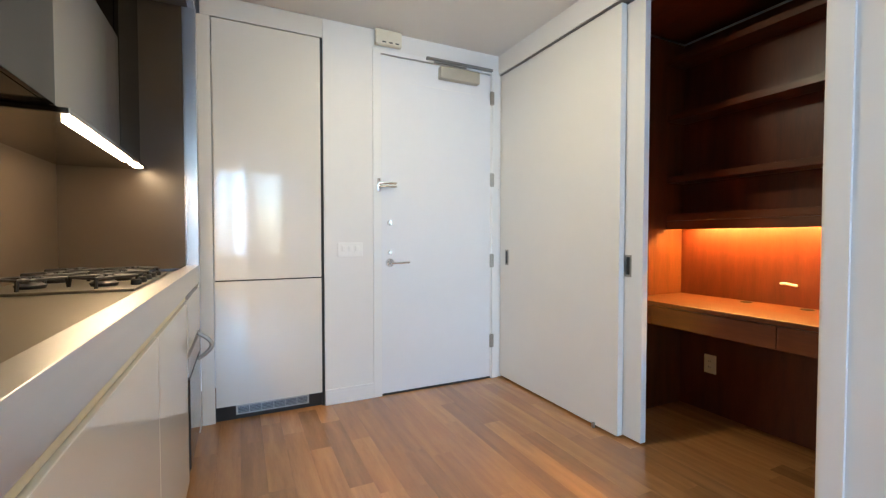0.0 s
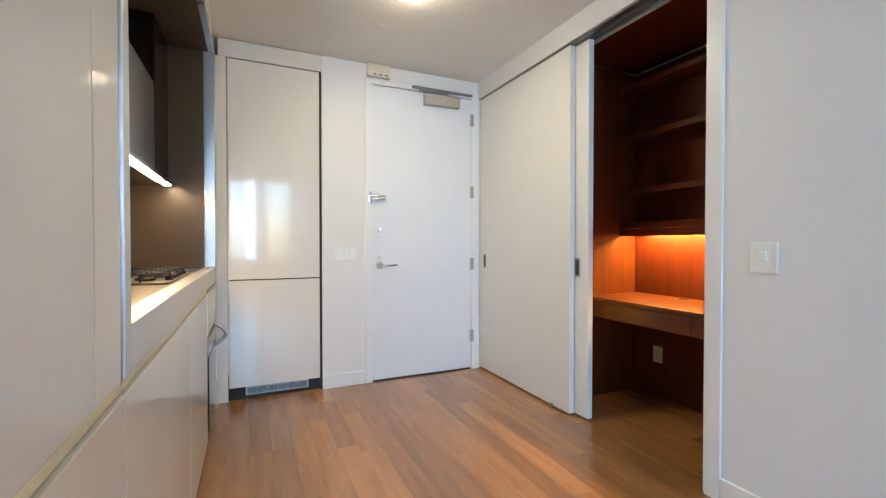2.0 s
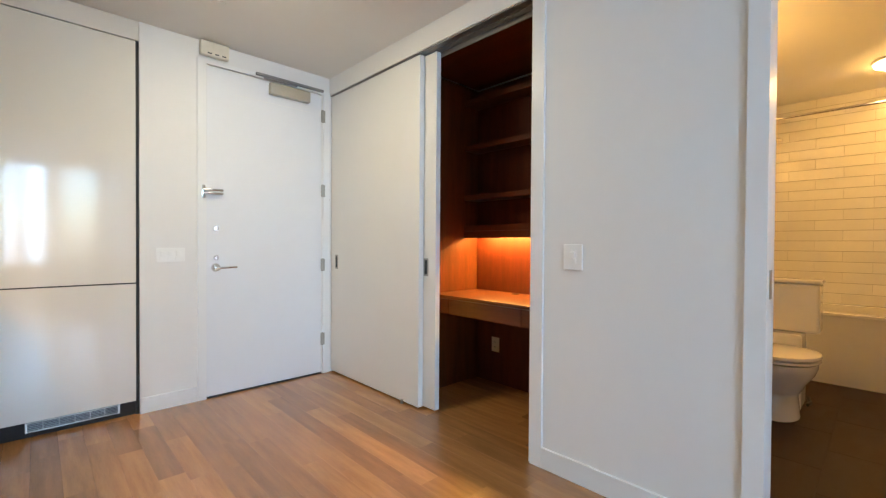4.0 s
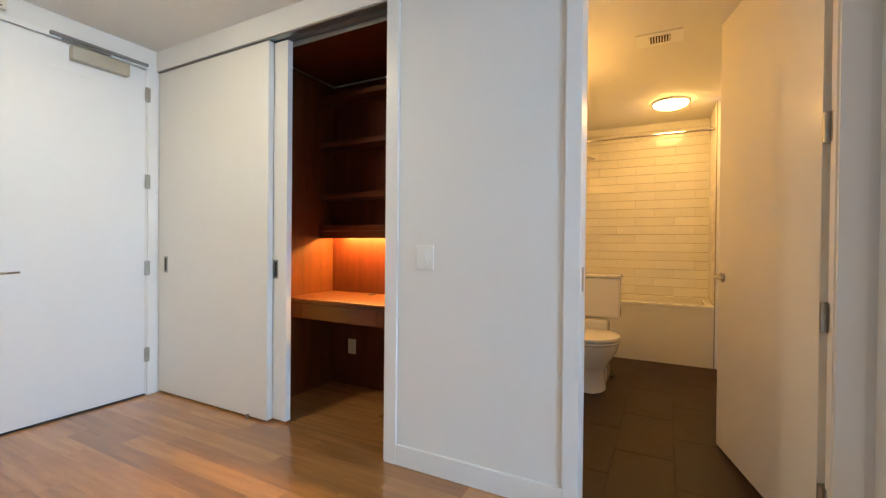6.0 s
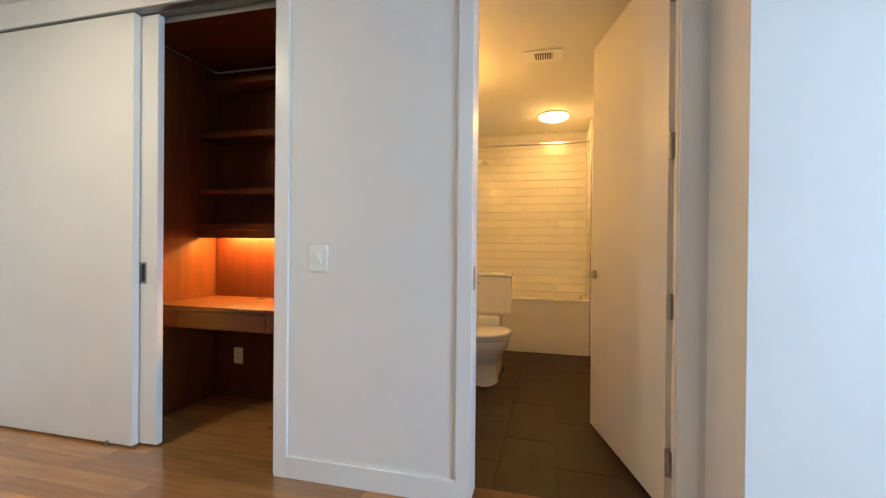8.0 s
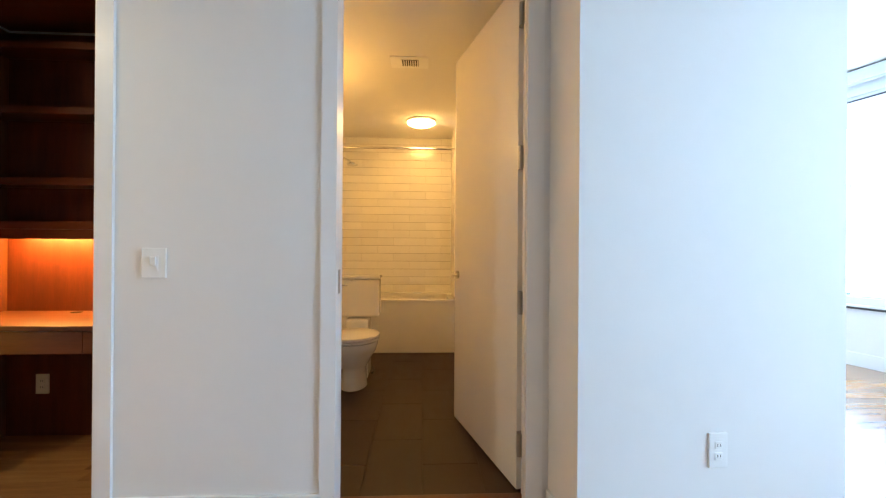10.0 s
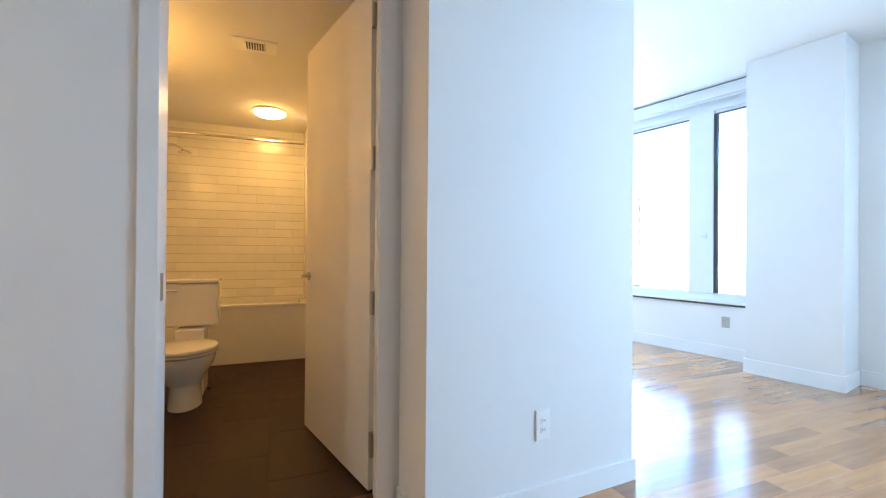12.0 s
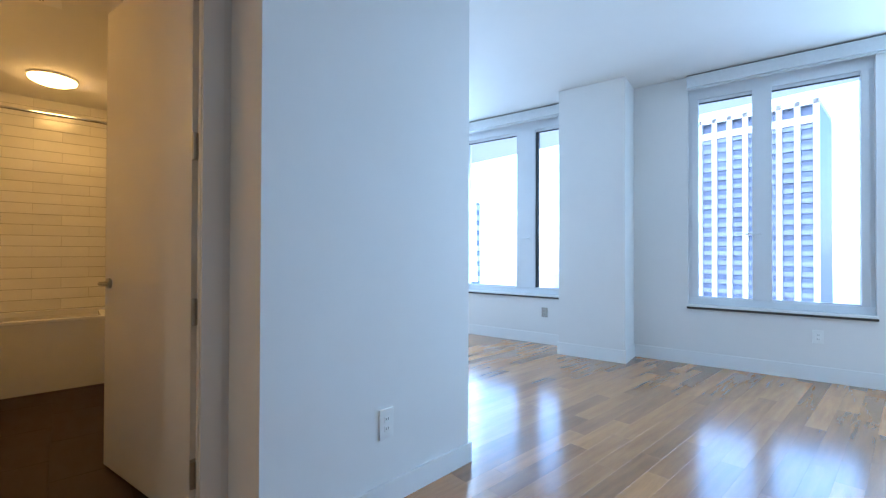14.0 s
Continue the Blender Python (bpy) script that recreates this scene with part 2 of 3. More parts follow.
solid("wall_living_west", B(-3.75, -3.6, -9.9, -4.6, 0, LCEIL), M_WALL, WL + " of the living room", "wall")
solid("wall_living_east", B(5.0, 5.15, -8.4, -4.95, 0, LCEIL), M_WALL, WL + " of the living room", "wall")
solid("ceiling", box(box(B(-2.9, 0.95, YO, 0.85, CEIL, CEIL + 0.12), -2.9, XB, -5.38, YO, CEIL, LCEIL + 0.05), 0.95, 3.7, -4.9, -4.8, 2.6, 2.7), M_CEIL, "flat matt off-white kitchen ceiling", "ceiling")
solid("ceiling_living", B(-3.75, 5.15, -9.9, -5.382, LCEIL, LCEIL + 0.12), M_CEIL, "flat white living room ceiling", "ceiling")
w = box(B(-3.75, -2.9, -5.382, -4.6, LCEIL, LCEIL + 0.12), XB, 5.15, -5.382, -4.9, LCEIL, LCEIL + 0.12)
solid("ceiling_passage", w, M_CEIL, "flat white ceiling strip", "ceiling")

# window wall, built along its own line
SILL, HEAD = 0.620, 2.900
PZ0, PZ1 = 0.690, 2.770
w = bmesh.new()
box(w, -3.4, 5.8, -0.25, 0, -0.05, SILL - 0.02)
box(w, -3.4, 5.8, -0.25, 0, HEAD, LCEIL)
box(w, -1.40, -1.30, -0.25, 0, SILL - 0.02, HEAD)
box(w, -3.4, -3.24, -0.25, 0, SILL - 0.02, HEAD)
box(w, 0.113, 1.30, -0.25, 0, SILL - 0.02, HEAD)
box(w, 4.7, 5.8, -0.25, 0, SILL - 0.02, HEAD)
solid("wall_windows", fac(w), M_WALL, "white painted window wall of the living room", "wall")
w = B(0.639, 1.355, 0, 0.41, 0, LCEIL)
solid("column", fac(w), M_WALL, "square white painted column proud of the window wall", "column")


def baseboard(name, bm):
    solid(name, bm, M_TRIM, "flat white painted baseboard", "baseboard")


BH = 0.105
baseboard("baseboard_entry", B(-1.386, -1.049, -0.014, 0, 0, BH, bev=0.002))
baseboard("baseboard_hall", B(-0.014, 0, -3.077, -2.222, 0, BH, bev=0.002))
baseboard("baseboard_return", prism([(-0.016, YJ), (-0.016, YJ + 0.014), (XC[0] - 0.014, XC[1] + 0.014), XC], 0, BH))
baseboard("baseboard_corner", prism([XC, (XC[0] - 0.014, XC[1] + 0.012), (XB - 0.014, YO - 0.014), (XB, YO - 0.014)], 0, BH))
baseboard("baseboard_corner_back", B(XB, 5.0, YO - 0.014, YO, 0, BH, bev=0.002))
for nm, a in (("baseboard_window", (-3.0, 0.623, 0, 0.014)), ("baseboard_column", (0.625, 1.369, 0.41, 0.424)),
              ("baseboard_column_side", (0.625, 0.639, 0, 0.41)), ("baseboard_window_far", (1.371, 5.4, 0, 0.014)),
              ("baseboard_column_far", (1.355, 1.369, 0, 0.41))):
    baseboard(nm, fac(B(*a, 0, BH + 0.03, bev=0.002)))

# casings and jambs
TR = "white painted flat door casing"
t_ = B(-1.047, -0.987, -0.012, 0, 0, 2.476)
box(t_, -0.987, -0.062, -0.012, 0, 2.445, 2.476)
box(t_, -0.062, -0.002, -0.012, 0, 0, 2.476)
solid("trim_entry", t_, M_TRIM, TR + " round the entry door", "trim")
solid("trim_closet", box(B(-0.014, 0.0, -2.22, -2.150, 0, CEIL), 0.0, 0.14, -2.150, -2.136, 0, 2.455), M_TRIM, TR + " beside the closet", "trim")
t_ = B(-0.014, 0, -3.142, -3.077, 0, 2.55)
box(t_, -0.014, 0, -3.966, -3.142, 2.46, 2.55)
box(t_, -0.014, 0, -4.040, -3.966, 0, 2.55)
box(t_, 0.0, 0.125, -3.142, -3.12, 0, 2.46)
box(t_, 0.0, 0.125, -3.999, -3.980, 0, 2.46)
box(t_, 0.045, 0.075, -3.980, -3.972, 0, 2.46)
trim_bath = solid("trim_bathroom", t_, M_TRIM, TR + " round the bathroom doorway", "trim")
part("strike_plate", B(0.035, 0.075, -3.144, -3.1415, 0.955, 1.06), M_NICKEL, trim_bath, "satin metal strike plate")
solid("threshold", B(0.0, 0.13, -3.985, -3.12, -0.01, 0.012, bev=0.004), M_CHERRYH, "reddish wooden threshold in the bathroom doorway", "threshold")

# bathroom shell
BX = 3.50
w = B(0.12, BX, -2.42, -2.30, 0, BCEIL)
solid("wall_bath_left", w, M_WALL, WL + " of the bathroom", "wall")
solid("wall_bath_right", box(B(0.12, 2.86, -4.12, -3.995, 0, BCEIL), 2.91, BX, -4.12, -3.895, 0, BCEIL), M_WALL, WL + " of the bathroom", "wall")
wall_tub = solid("wall_tub", B(BX + 0.008, BX + 0.15, -4.12, -2.30, 0, BCEIL), M_GROUT, "white tiled wall above the bathtub with thin dark joints", "wall")
wall_tub_end = solid("wall_tub_end", B(2.92, BX, -3.895, -3.887, 0, BCEIL), M_GROUT, "white tiled end wall of the bathtub", "wall")
solid("ceiling_bath", B(0.12, BX + 0.15, -4.12, -2.30, BCEIL, BCEIL + 0.1), M_CEIL, "flat painted bathroom ceiling", "ceiling")

# closet shell
CX, CY1 = 0.87, -0.99
solid("wall_closet", box(box(B(CX + 0.02, CX + 0.1, -2.29, 0, 0, CEIL), 0.15, CX + 0.02, -0.02, 0.05, 0, CEIL), 0.12, CX + 0.02, -2.29, CY1 - 1.23, 0, CEIL),
      M_WALL, "painted wall round the closet", "wall")

# unseen wall, added to keep the sky from shining through the door gap
solid("wall_corridor", B(-3.0, 1.1, 0.86, 1.0, -0.06, 2.8), M_WALL, "unseen wall added beyond the entry door to block sky light", "wall")
# entry door
d = thing("door_1", (-0.54, 0.0, 0.0), "white painted flush entry door, closed, with chrome hardware", "door", kind="structure")
leaf = part("leaf", B(-0.996, -0.079, 0.004, 0.05, 0.012, 2.44, bev=0.002), M_DOOR, d)
part("bottom_seal", B(-0.99, -0.085, -0.004, 0.02, 0.0, 0.012), M_DARK, d, "dark door sweep")
for z in (2.255, 1.606, 0.958, 0.307):
    h = part("hinge", rod(bmesh.new(), (-0.078, -0.008, z - 0.055), (-0.078, -0.008, z + 0.055), 0.008), M_NICKEL, d, "satin metal hinge", True)
    part("hinge_leaf", B(-0.098, -0.06, -0.0145, -0.0125, z - 0.052, z + 0.052), M_NICKEL, h)
part("peephole", lathe(bmesh.new(), [(0.009, 0), (0.009, 0.004), (0.005, 0.006)], (0, 0, 0)), M_NICKEL, d).matrix_local = pose(-0.013, 0.004, 1.532, 90)


def rose(z, r, name, bar=None):
    bm = bmesh.new()
    rod(bm, (-0.935, 0.004, z), (-0.935, -0.012, z), r, 28, r * 0.9)
    rod(bm, (-0.935, -0.012, z), (-0.935, -0.02, z), r * 0.7, 24, r * 0.5)
    o = part(name, bm, M_CHROME, d, "chrome " + name.replace("_", " "), True)
    if bar == "lever":
        b2 = rod(bmesh.new(), (-0.935, -0.012, z), (-0.935, -0.055, z), 0.011)
        tube(b2, [(-0.935, -0.052, z), (-0.90, -0.056, z), (-0.86, -0.056, z), (-0.805, -0.05, z + 0.002)], 0.008)
        part("lever", b2, M_CHROME, o, "", True)
    if bar == "turn":
        part("thumb_turn", B(-0.939, -0.931, -0.036, -0.018, z - 0.018, z + 0.022, bev=0.003), M_CHROME, o)


rose(0.962, 0.032, "door_handle", "lever")
rose(1.035, 0.017, "privacy_lock", "turn")
rose(1.250, 0.021, "deadbolt", "turn")
g = part("door_guard", B(-1.032, -1.008, -0.022, -0.012, 1.47, 1.565, bev=0.005), M_CHROME, d, "chrome swing bar door guard", True)
part("guard_bar", tube(bmesh.new(), [(-1.02, -0.03, 1.532), (-0.97, -0.036, 1.532), (-0.90, -0.036, 1.532)], 0.009), M_CHROME, g, "", True)
part("guard_arm", tube(bmesh.new(), [(-1.02, -0.03, 1.508), (-0.97, -0.036, 1.508), (-0.90, -0.036, 1.508)], 0.007), M_CHROME, g, "", True)
c = part("door_closer", B(-0.548, -0.215, -0.05, 0.004, 2.335, 2.425, bev=0.006), M_CLOSER, d, "champagne metal door closer body", True)
part("closer_rail", B(-0.655, -0.085, -0.036, -0.0125, 2.458, 2.478, bev=0.003), M_RAIL, d, "dark metal closer slide rail")
part("closer_arm", B(-0.60, -0.33, -0.045, -0.035, 2.438, 2.450), M_RAIL, c)
d.location.x += 0.013
part("panel_line", B(-0.80, -0.20, 0.002, 0.0045, 2.268, 2.271), M_PLATE, d)


# electrical plates
def plate(name, at, wide, high, label, rows_=1, cols=1, dark=True, normal="x", material=None):
    """A wall plate with its rockers or outlets, in front of a wall whose room side is -x or -y."""
    mtl = material or M_PLATE
    o = thing(name, Matrix.Translation(at) @ (pose(0, 0, 0) if normal == "y" else pose(0, 0, 0, 0, 0, -90)), label, "outlet" if "outlet" in name else "switch")
    m = ORG[o.name]

    def put(*a, bev=0.0):
        bm = B(*a, bev=bev)
        bm.transform(m)
        return bm
    part("cover", put(-wide / 2, wide / 2, -0.009, 0.001, -high / 2, high / 2, bev=0.0025), mtl, o)
    for i in range(cols):
        for j in range(rows_):
            cx = (i - (cols - 1) / 2) * wide / cols * 0.82
            cz = (j - (rows_ - 1) / 2) * high / rows_ * 0.62
            if dark:
                k = part("socket", put(cx - 0.016, cx + 0.016, -0.012, -0.008, cz - 0.014, cz + 0.014, bev=0.003), mtl, o)
                for sx in (-0.006, 0.006):
                    part("slot", put(cx + sx - 0.0012, cx + sx + 0.0012, -0.0126, -0.0115, cz - 0.004, cz + 0.006), M_SLOT, k)
            else:
                k = part("rocker_frame", put(cx - 0.019, cx + 0.019, -0.0115, -0.008, cz - 0.034, cz + 0.034), mtl, o)
                part("rocker", put(cx - 0.013, cx + 0.013, -0.018, -0.009, cz - 0.010, cz + 0.026, bev=0.003), mtl, k)
                part("slider", put(cx + 0.013, cx + 0.017, -0.014, -0.010, cz - 0.026, cz + 0.0), mtl, k)
    return o


o = plate("light_switch", (0.0, -2.385, 1.088), 0.098, 0.125, "white plastic dimmer switch on the hall wall", dark=False)
o = plate("switch_plate", (-1.21, 0.0, 1.06), 0.172, 0.098, "white six-button switch plate beside the entry door", 1, 3, dark=False, normal="y")
o = plate("outlet", (0, 0, 0), 0.078, 0.135, "white double outlet low on the corner wall", 2, 1)
o.matrix_world = pose(-0.2337, -4.672, 0.373, 0, 0, -90 + math.degrees(math.atan2(XB - XC[0], XC[1] - YO)))
plate("outlet", (CX, -1.203, 0.317), 0.075, 0.12, "almond outlet on the closet back below the desk", 2, 1, material=M_ALMOND)
for lx, lab, mt in ((1.697, "grey double outlet under the far window", M_NICKEL), (-0.916, "white double outlet under the window", M_PLATE)):
    p_ = FM @ Vector((lx, 0.0, 0.40))
    q = plate("outlet", p_, 0.078, 0.12, lab, 2, 1, normal="y", material=mt)
    q.matrix_world = FM @ pose(lx, 0.0, 0.40, 0, 0, 180)

ch = thing("chime_box", (-0.942, -0.0, 2.56), "almond plastic door chime box above the entry door", "chime")
part("case", B(-1.035, -0.845, -0.055, -0.0125, 2.492, 2.594, bev=0.008), M_ALMOND, ch)
for i in range(3):
    part("vent", B(-0.99 + i * 0.048, -0.963 + i * 0.048, -0.057, -0.05, 2.504, 2.512), M_SLOT, ch)

# refrigerator behind a lacquered panel
f = thing("fridge", (-1.735, 0.0, 0.0), "built-in refrigerator behind glossy white lacquered panels", "fridge")
part("carcass", B(-2.05, -1.42, 0.03, 0.66, 0.10, 2.46), M_DARK, f)
part("lower_door", B(-2.053, -1.418, -0.008, 0.014, 0.095, 0.872, bev=0.002), M_GLOSS, f)
part("upper_door", B(-2.053, -1.418, -0.008, 0.014, 0.880, 2.466, bev=0.002), M_GLOSS, f)
k = part("toe_kick", B(-2.06, -1.40, 0.02, 0.05, 0.0, 0.09), M_DARK, f, "black toe kick")
gr = part("grille", box(box(box(B(-1.945, -1.935, 0.008, 0.02, 0.03, 0.088), -1.513, -1.503, 0.008, 0.02, 0.03, 0.088), -1.935, -1.513, 0.008, 0.02, 0.080, 0.088), -1.935, -1.513, 0.008, 0.02, 0.03, 0.036), M_NICKEL, f, "grey ventilation grille")
for i in range(4):
    part("slat", B(-1.935, -1.513, 0.010, 0.02, 0.042 + i * 0.0095, 0.045 + i * 0.0095), M_RAIL, gr)
for i in range(5):
    part("bar", B(-1.87 + i * 0.072, -1.866 + i * 0.072, 0.009, 0.019, 0.036, 0.08), M_NICKEL, gr)
f.location.x += 0.011
fp = thing("fridge_surround", (-1.76, 0.0, 0.0), "glossy white filler panels round the refrigerator", "panel")
part("top_filler", B(-2.10, -1.389, -0.006, 0.014, 2.474, CEIL - 0.004), M_GLOSS, fp)
part("side_filler", B(-2.118, -2.047, -0.006, 0.014, 0.0, 2.472), M_GLOSS, fp)
# solid dark strip, the gap's shade put into its colour
solid("shadow_gap", B(-1.406, -1.388, 0.004, 0.2, 0.0, CEIL), M_DARK, "dark strip painted as the shade in the gap beside the refrigerator", "gap")

# kitchen run
N0, N1, NZ0, NZ1 = -2.385, -0.12, 0.985, 2.46
k = thing("tall_cabinet", (XK - 0.3, -2.9, 0.85), "glossy white lacquered cabinet front beside the cooking niche", "cabinet")
part("body", B(-2.74, XK - 0.022, -3.60, N0 - 0.04, 0.887, CEIL), M_GLOSS, k)
part("door", B(XK - 0.02, XK, -2.58, N0 - 0.05, 0.887, NZ1, bev=0.002), M_GLOSS, k)
part("door", B(XK - 0.02, XK, -3.10, -2.584, 0.887, NZ1, bev=0.002), M_GLOSS, k)
part("door", B(XK - 0.02, XK, -3.60, -3.104, 0.887, NZ1, bev=0.002), M_GLOSS, k)
for y0, y1 in ((-3.60, -3.014), (-3.01, -2.414), (-2.41, -1.454), (-1.45, -0.71)):
    k = thing("base_cabinet", (XK - 0.3, (y0 + y1) / 2, 0), "glossy white lacquered base cabinet with a cream finger groove", "cabinet", "base cabinets")
    part("body", B(-2.74, XK - 0.022, y0, y1, 0.09, 0.860), M_GLOSS, k)
    part("door", B(XK - 0.02, XK, y0, y1, 0.03, 0.853, bev=0.002), M_GLOSS, k)
    part("toe_kick", B(-2.74, XK - 0.05, y0, y1, 0.0, 0.03), M_GLOSS, k)
    part("finger_groove", B(XK - 0.03, XK - 0.004, y0, y1, 0.861, 0.883, bev=0.004), M_GROOVE, k, "cream coloured finger groove")
ov = thing("oven", (XK - 0.3, -0.40, 0), "built-in oven with dark glass and a bowed metal handle", "oven")
part("body", B(-2.74, XK - 0.02, -0.706, -0.10, 0.09, 0.83), M_GLOSS, ov)
part("panel", B(XK - 0.02, XK + 0.002, -0.706, -0.10, 0.62, 0.86, bev=0.002), M_GLOSS, ov)
part("control_panel", B(XK - 0.02, XK + 0.004, -0.68, -0.13, 0.50, 0.59, bev=0.003), M_STEEL, ov, "steel control panel")
part("door", B(XK - 0.02, XK + 0.006, -0.68, -0.13, 0.07, 0.49, bev=0.004), M_OVEN, ov, "dark glass oven door")
hd = [(XK + 0.004 + 0.066 * math.sin(math.pi * i / 10), -0.20, 0.465 + 0.143 * i / 10) for i in range(11)]
part("handle", tube(bmesh.new(), hd, 0.012), M_NICKEL, ov, "bowed satin metal handle", True)
part("side_stile", B(XK - 0.02, XK, -0.098, -0.02, 0.0, 0.97), M_GLOSS, ov)

# cooking niche
nf = thing("cooking_niche", (XK, -1.1, NZ0), "brushed steel frame round the cooking niche", "frame")
part("side", B(XK - 0.06, XK + 0.006, N0 - 0.045, N0, 0.887, NZ1, bev=0.002), M_STEEL, nf)
part("side", B(XK - 0.06, XK + 0.006, N1, N1 + 0.045, 0.887, NZ1, bev=0.002), M_STEEL, nf)
part("apron", B(XK - 0.06, XK + 0.004, N0, N1, 0.887, NZ0, bev=0.002), M_APRON, nf, "satin steel counter edge")
part("top", B(XK - 0.06, XK + 0.004, N0, N1, NZ1 - 0.02, NZ1, bev=0.002), M_STEEL, nf)
solid("panel_above_niche", B(XK - 0.03, XK, -3.6, -0.02, NZ1 + 0.006, CEIL - 0.004), M_GLOSS, "glossy white panel above the cooking niche", "panel", "thing")
solid("panel_beside_niche", B(XK - 0.03, XK, N1 + 0.047, -0.02, 0.985, NZ1), M_GLOSS, "glossy white panel beside the cooking niche", "panel", "thing")
bs = thing("backsplash", (-2.74, -1.1, 0.96), "dark taupe stone backsplash lining the niche", "backsplash")
part("back_panel", B(-2.76, -2.74, N0 - 0.04, N1 + 0.04, 0.95, CEIL - 0.01), M_SPLASH, bs)
part("side_panel", B(-2.74, XK - 0.06, N1 + 0.001, N1 + 0.04, 0.97, NZ1), M_SPLASH, bs)
part("side_panel", B(-2.74, XK - 0.06, N0 - 0.04, N0 - 0.001, 0.97, NZ1), M_SPLASH, bs)
solid("niche_ceiling", B(-2.74, XK - 0.03, N0, N1, NZ1 - 0.02, NZ1 + 0.004), M_SPLASH, "dark niche top panel", "panel", "thing")
solid("countertop", B(-2.74, XK - 0.062, N0, N1, 0.93, 0.955, bev=0.002), M_BTOP, "brushed steel countertop in the niche", "countertop", "thing")
ct = thing("cooktop", (-2.43, -0.75, 0.955), "gas cooktop with black iron grates", "cooktop")
part("tray", B(-2.68, -2.24, -1.10, -0.35, 0.955, 0.965, bev=0.003), M_BTOP, ct, "steel tray")
for bx in (-2.57, -2.36):
    for by in (-0.95, -0.725, -0.50):
        b_ = part("burner", lathe(bmesh.new(), [(0.04, 0), (0.045, 0.012), (0.03, 0.02), (0.028, 0.026)], (bx, by, 0.965), 20), M_BLACK, ct, "", True)
        gb = bmesh.new()
        for a_ in range(4):
            ca, sa = math.cos(a_ * math.pi / 2), math.sin(a_ * math.pi / 2)
            tube(gb, [(bx + 0.105 * ca, by + 0.105 * sa, 0.966), (bx + 0.10 * ca, by + 0.10 * sa, 1.0), (bx + 0.03 * ca, by + 0.03 * sa, 1.002)], 0.006, 6)
        for a_ in range(4):
            c0, s0, c1, s1 = [f_(x_) for x_ in (a_ * math.pi / 2, (a_ + 1) * math.pi / 2) for f_ in (math.cos, math.sin)]
            rod(gb, (bx + 0.10 * c0, by + 0.10 * s0, 1.0), (bx + 0.10 * c1, by + 0.10 * s1, 1.0), 0.006, 6)
        part("grate", gb, M_BLACK, ct, "black iron grate")
for i in range(5):
    part("knob", lathe(bmesh.new(), [(0.018, 0), (0.017, 0.018), (0.012, 0.022)], (-2.262, -0.95 + i * 0.11, 0.965), 16), M_BLACK, ct, "black control knob", True)

UB = 1.515
uc = thing("hood_cabinet", (-2.57, -0.78, UB), "brushed steel extractor hood cabinet with lights underneath", "range hood")
part("body", B(-2.74, -2.402, -1.30, -0.546, UB + 0.02, 2.05), M_UPPER, uc)
part("front", B(-2.402, -2.385, -1.30, -0.546, UB + 0.02, 2.05, bev=0.003), M_HOOD, uc, "brushed steel front")
part("visor", B(-2.74, -2.352, -1.30, N1 - 0.002, UB, UB + 0.018, bev=0.003), M_HOOD, uc)
part("light_strip", B(-2.395, -2.36, -1.22, -0.45, UB - 0.010, UB - 0.001), M_HLAMP, uc, "lit strip lamp")
for y_ in (-0.33, -0.24):
    part("light_spot", lathe(bmesh.new(), [(0.022, -0.004), (0.022, 0.0)], (-2.375, y_, UB - 0.001), 16), M_HLAMP, uc, "small lit lamp")
for y0, y1, za, zb in ((N0 + 0.01, -1.305, UB + 0.02, 2.45), (-0.541, N1 - 0.004, UB + 0.02, 2.45)):
    uc = thing("wall_cabinet", (-2.57, (y0 + y1) / 2, za), "dark smoked glass wall cabinet in the niche", "cabinet", "niche wall cabinets")
    part("body", B(-2.74, -2.402, y0, y1, za, zb), M_UPPER, uc)
    part("door", B(-2.40, -2.383, y0 + 0.002, y1 - 0.002, za, zb, bev=0.002), M_UPPER, uc)

# kitchen ceiling lamp and sprinkler
lp = thing("ceiling_lamp", (-1.07, -1.19, CEIL), "round flush ceiling lamp with a lit opal diffuser", "ceiling lamp")
part("base", lathe(bmesh.new(), [(0.165, -0.025), (0.17, 0.0)], (-1.07, -1.19, CEIL), 40), M_PLATE, lp, "white metal base", True)
part("diffuser", lathe(bmesh.new(), [(0.06, -0.065), (0.11, -0.058), (0.145, -0.042), (0.155, -0.02)], (-1.07, -1.19, CEIL), 40), M_LAMP, lp, "lit opal glass diffuser", True)
sp = thing("sprinkler_cover", (-1.076, -0.607, CEIL), "flat white sprinkler cover plate on the ceiling", "sprinkler")
part("cover", lathe(bmesh.new(), [(0.038, -0.006), (0.042, 0.0)], (-1.076, -0.607, CEIL), 28), M_CEIL, sp, "", True)


# sliding closet doors
def slider(x, y0, y1, py, label):
    s_ = thing("sliding_door", (x + 0.02, (y0 + y1) / 2, 0.0), label, "sliding door", "closet sliding doors")
    part("panel", B(x, x + 0.04, y0, y1, 0.015, 2.444, bev=0.002), M_SLIDE, s_)
    pl = part("pull", box(B(x - 0.003, x + 0.001, py - 0.022, py - 0.012, 0.925, 1.047), x - 0.003, x + 0.001, py + 0.012, py + 0.022, 0.925, 1.047), M_NICKEL, s_, "satin metal flush pull")
    part("pull_edge", box(B(x - 0.003, x + 0.001, py - 0.012, py + 0.012, 0.925, 0.937), x - 0.003, x + 0.001, py - 0.012, py + 0.012, 1.035, 1.047), M_NICKEL, pl)
    # flat dark plate, painted as the shade inside the pull
    part("recess", B(x - 0.0015, x + 0.001, py - 0.012, py + 0.012, 0.937, 1.035), M_DARK, pl)
    return s_


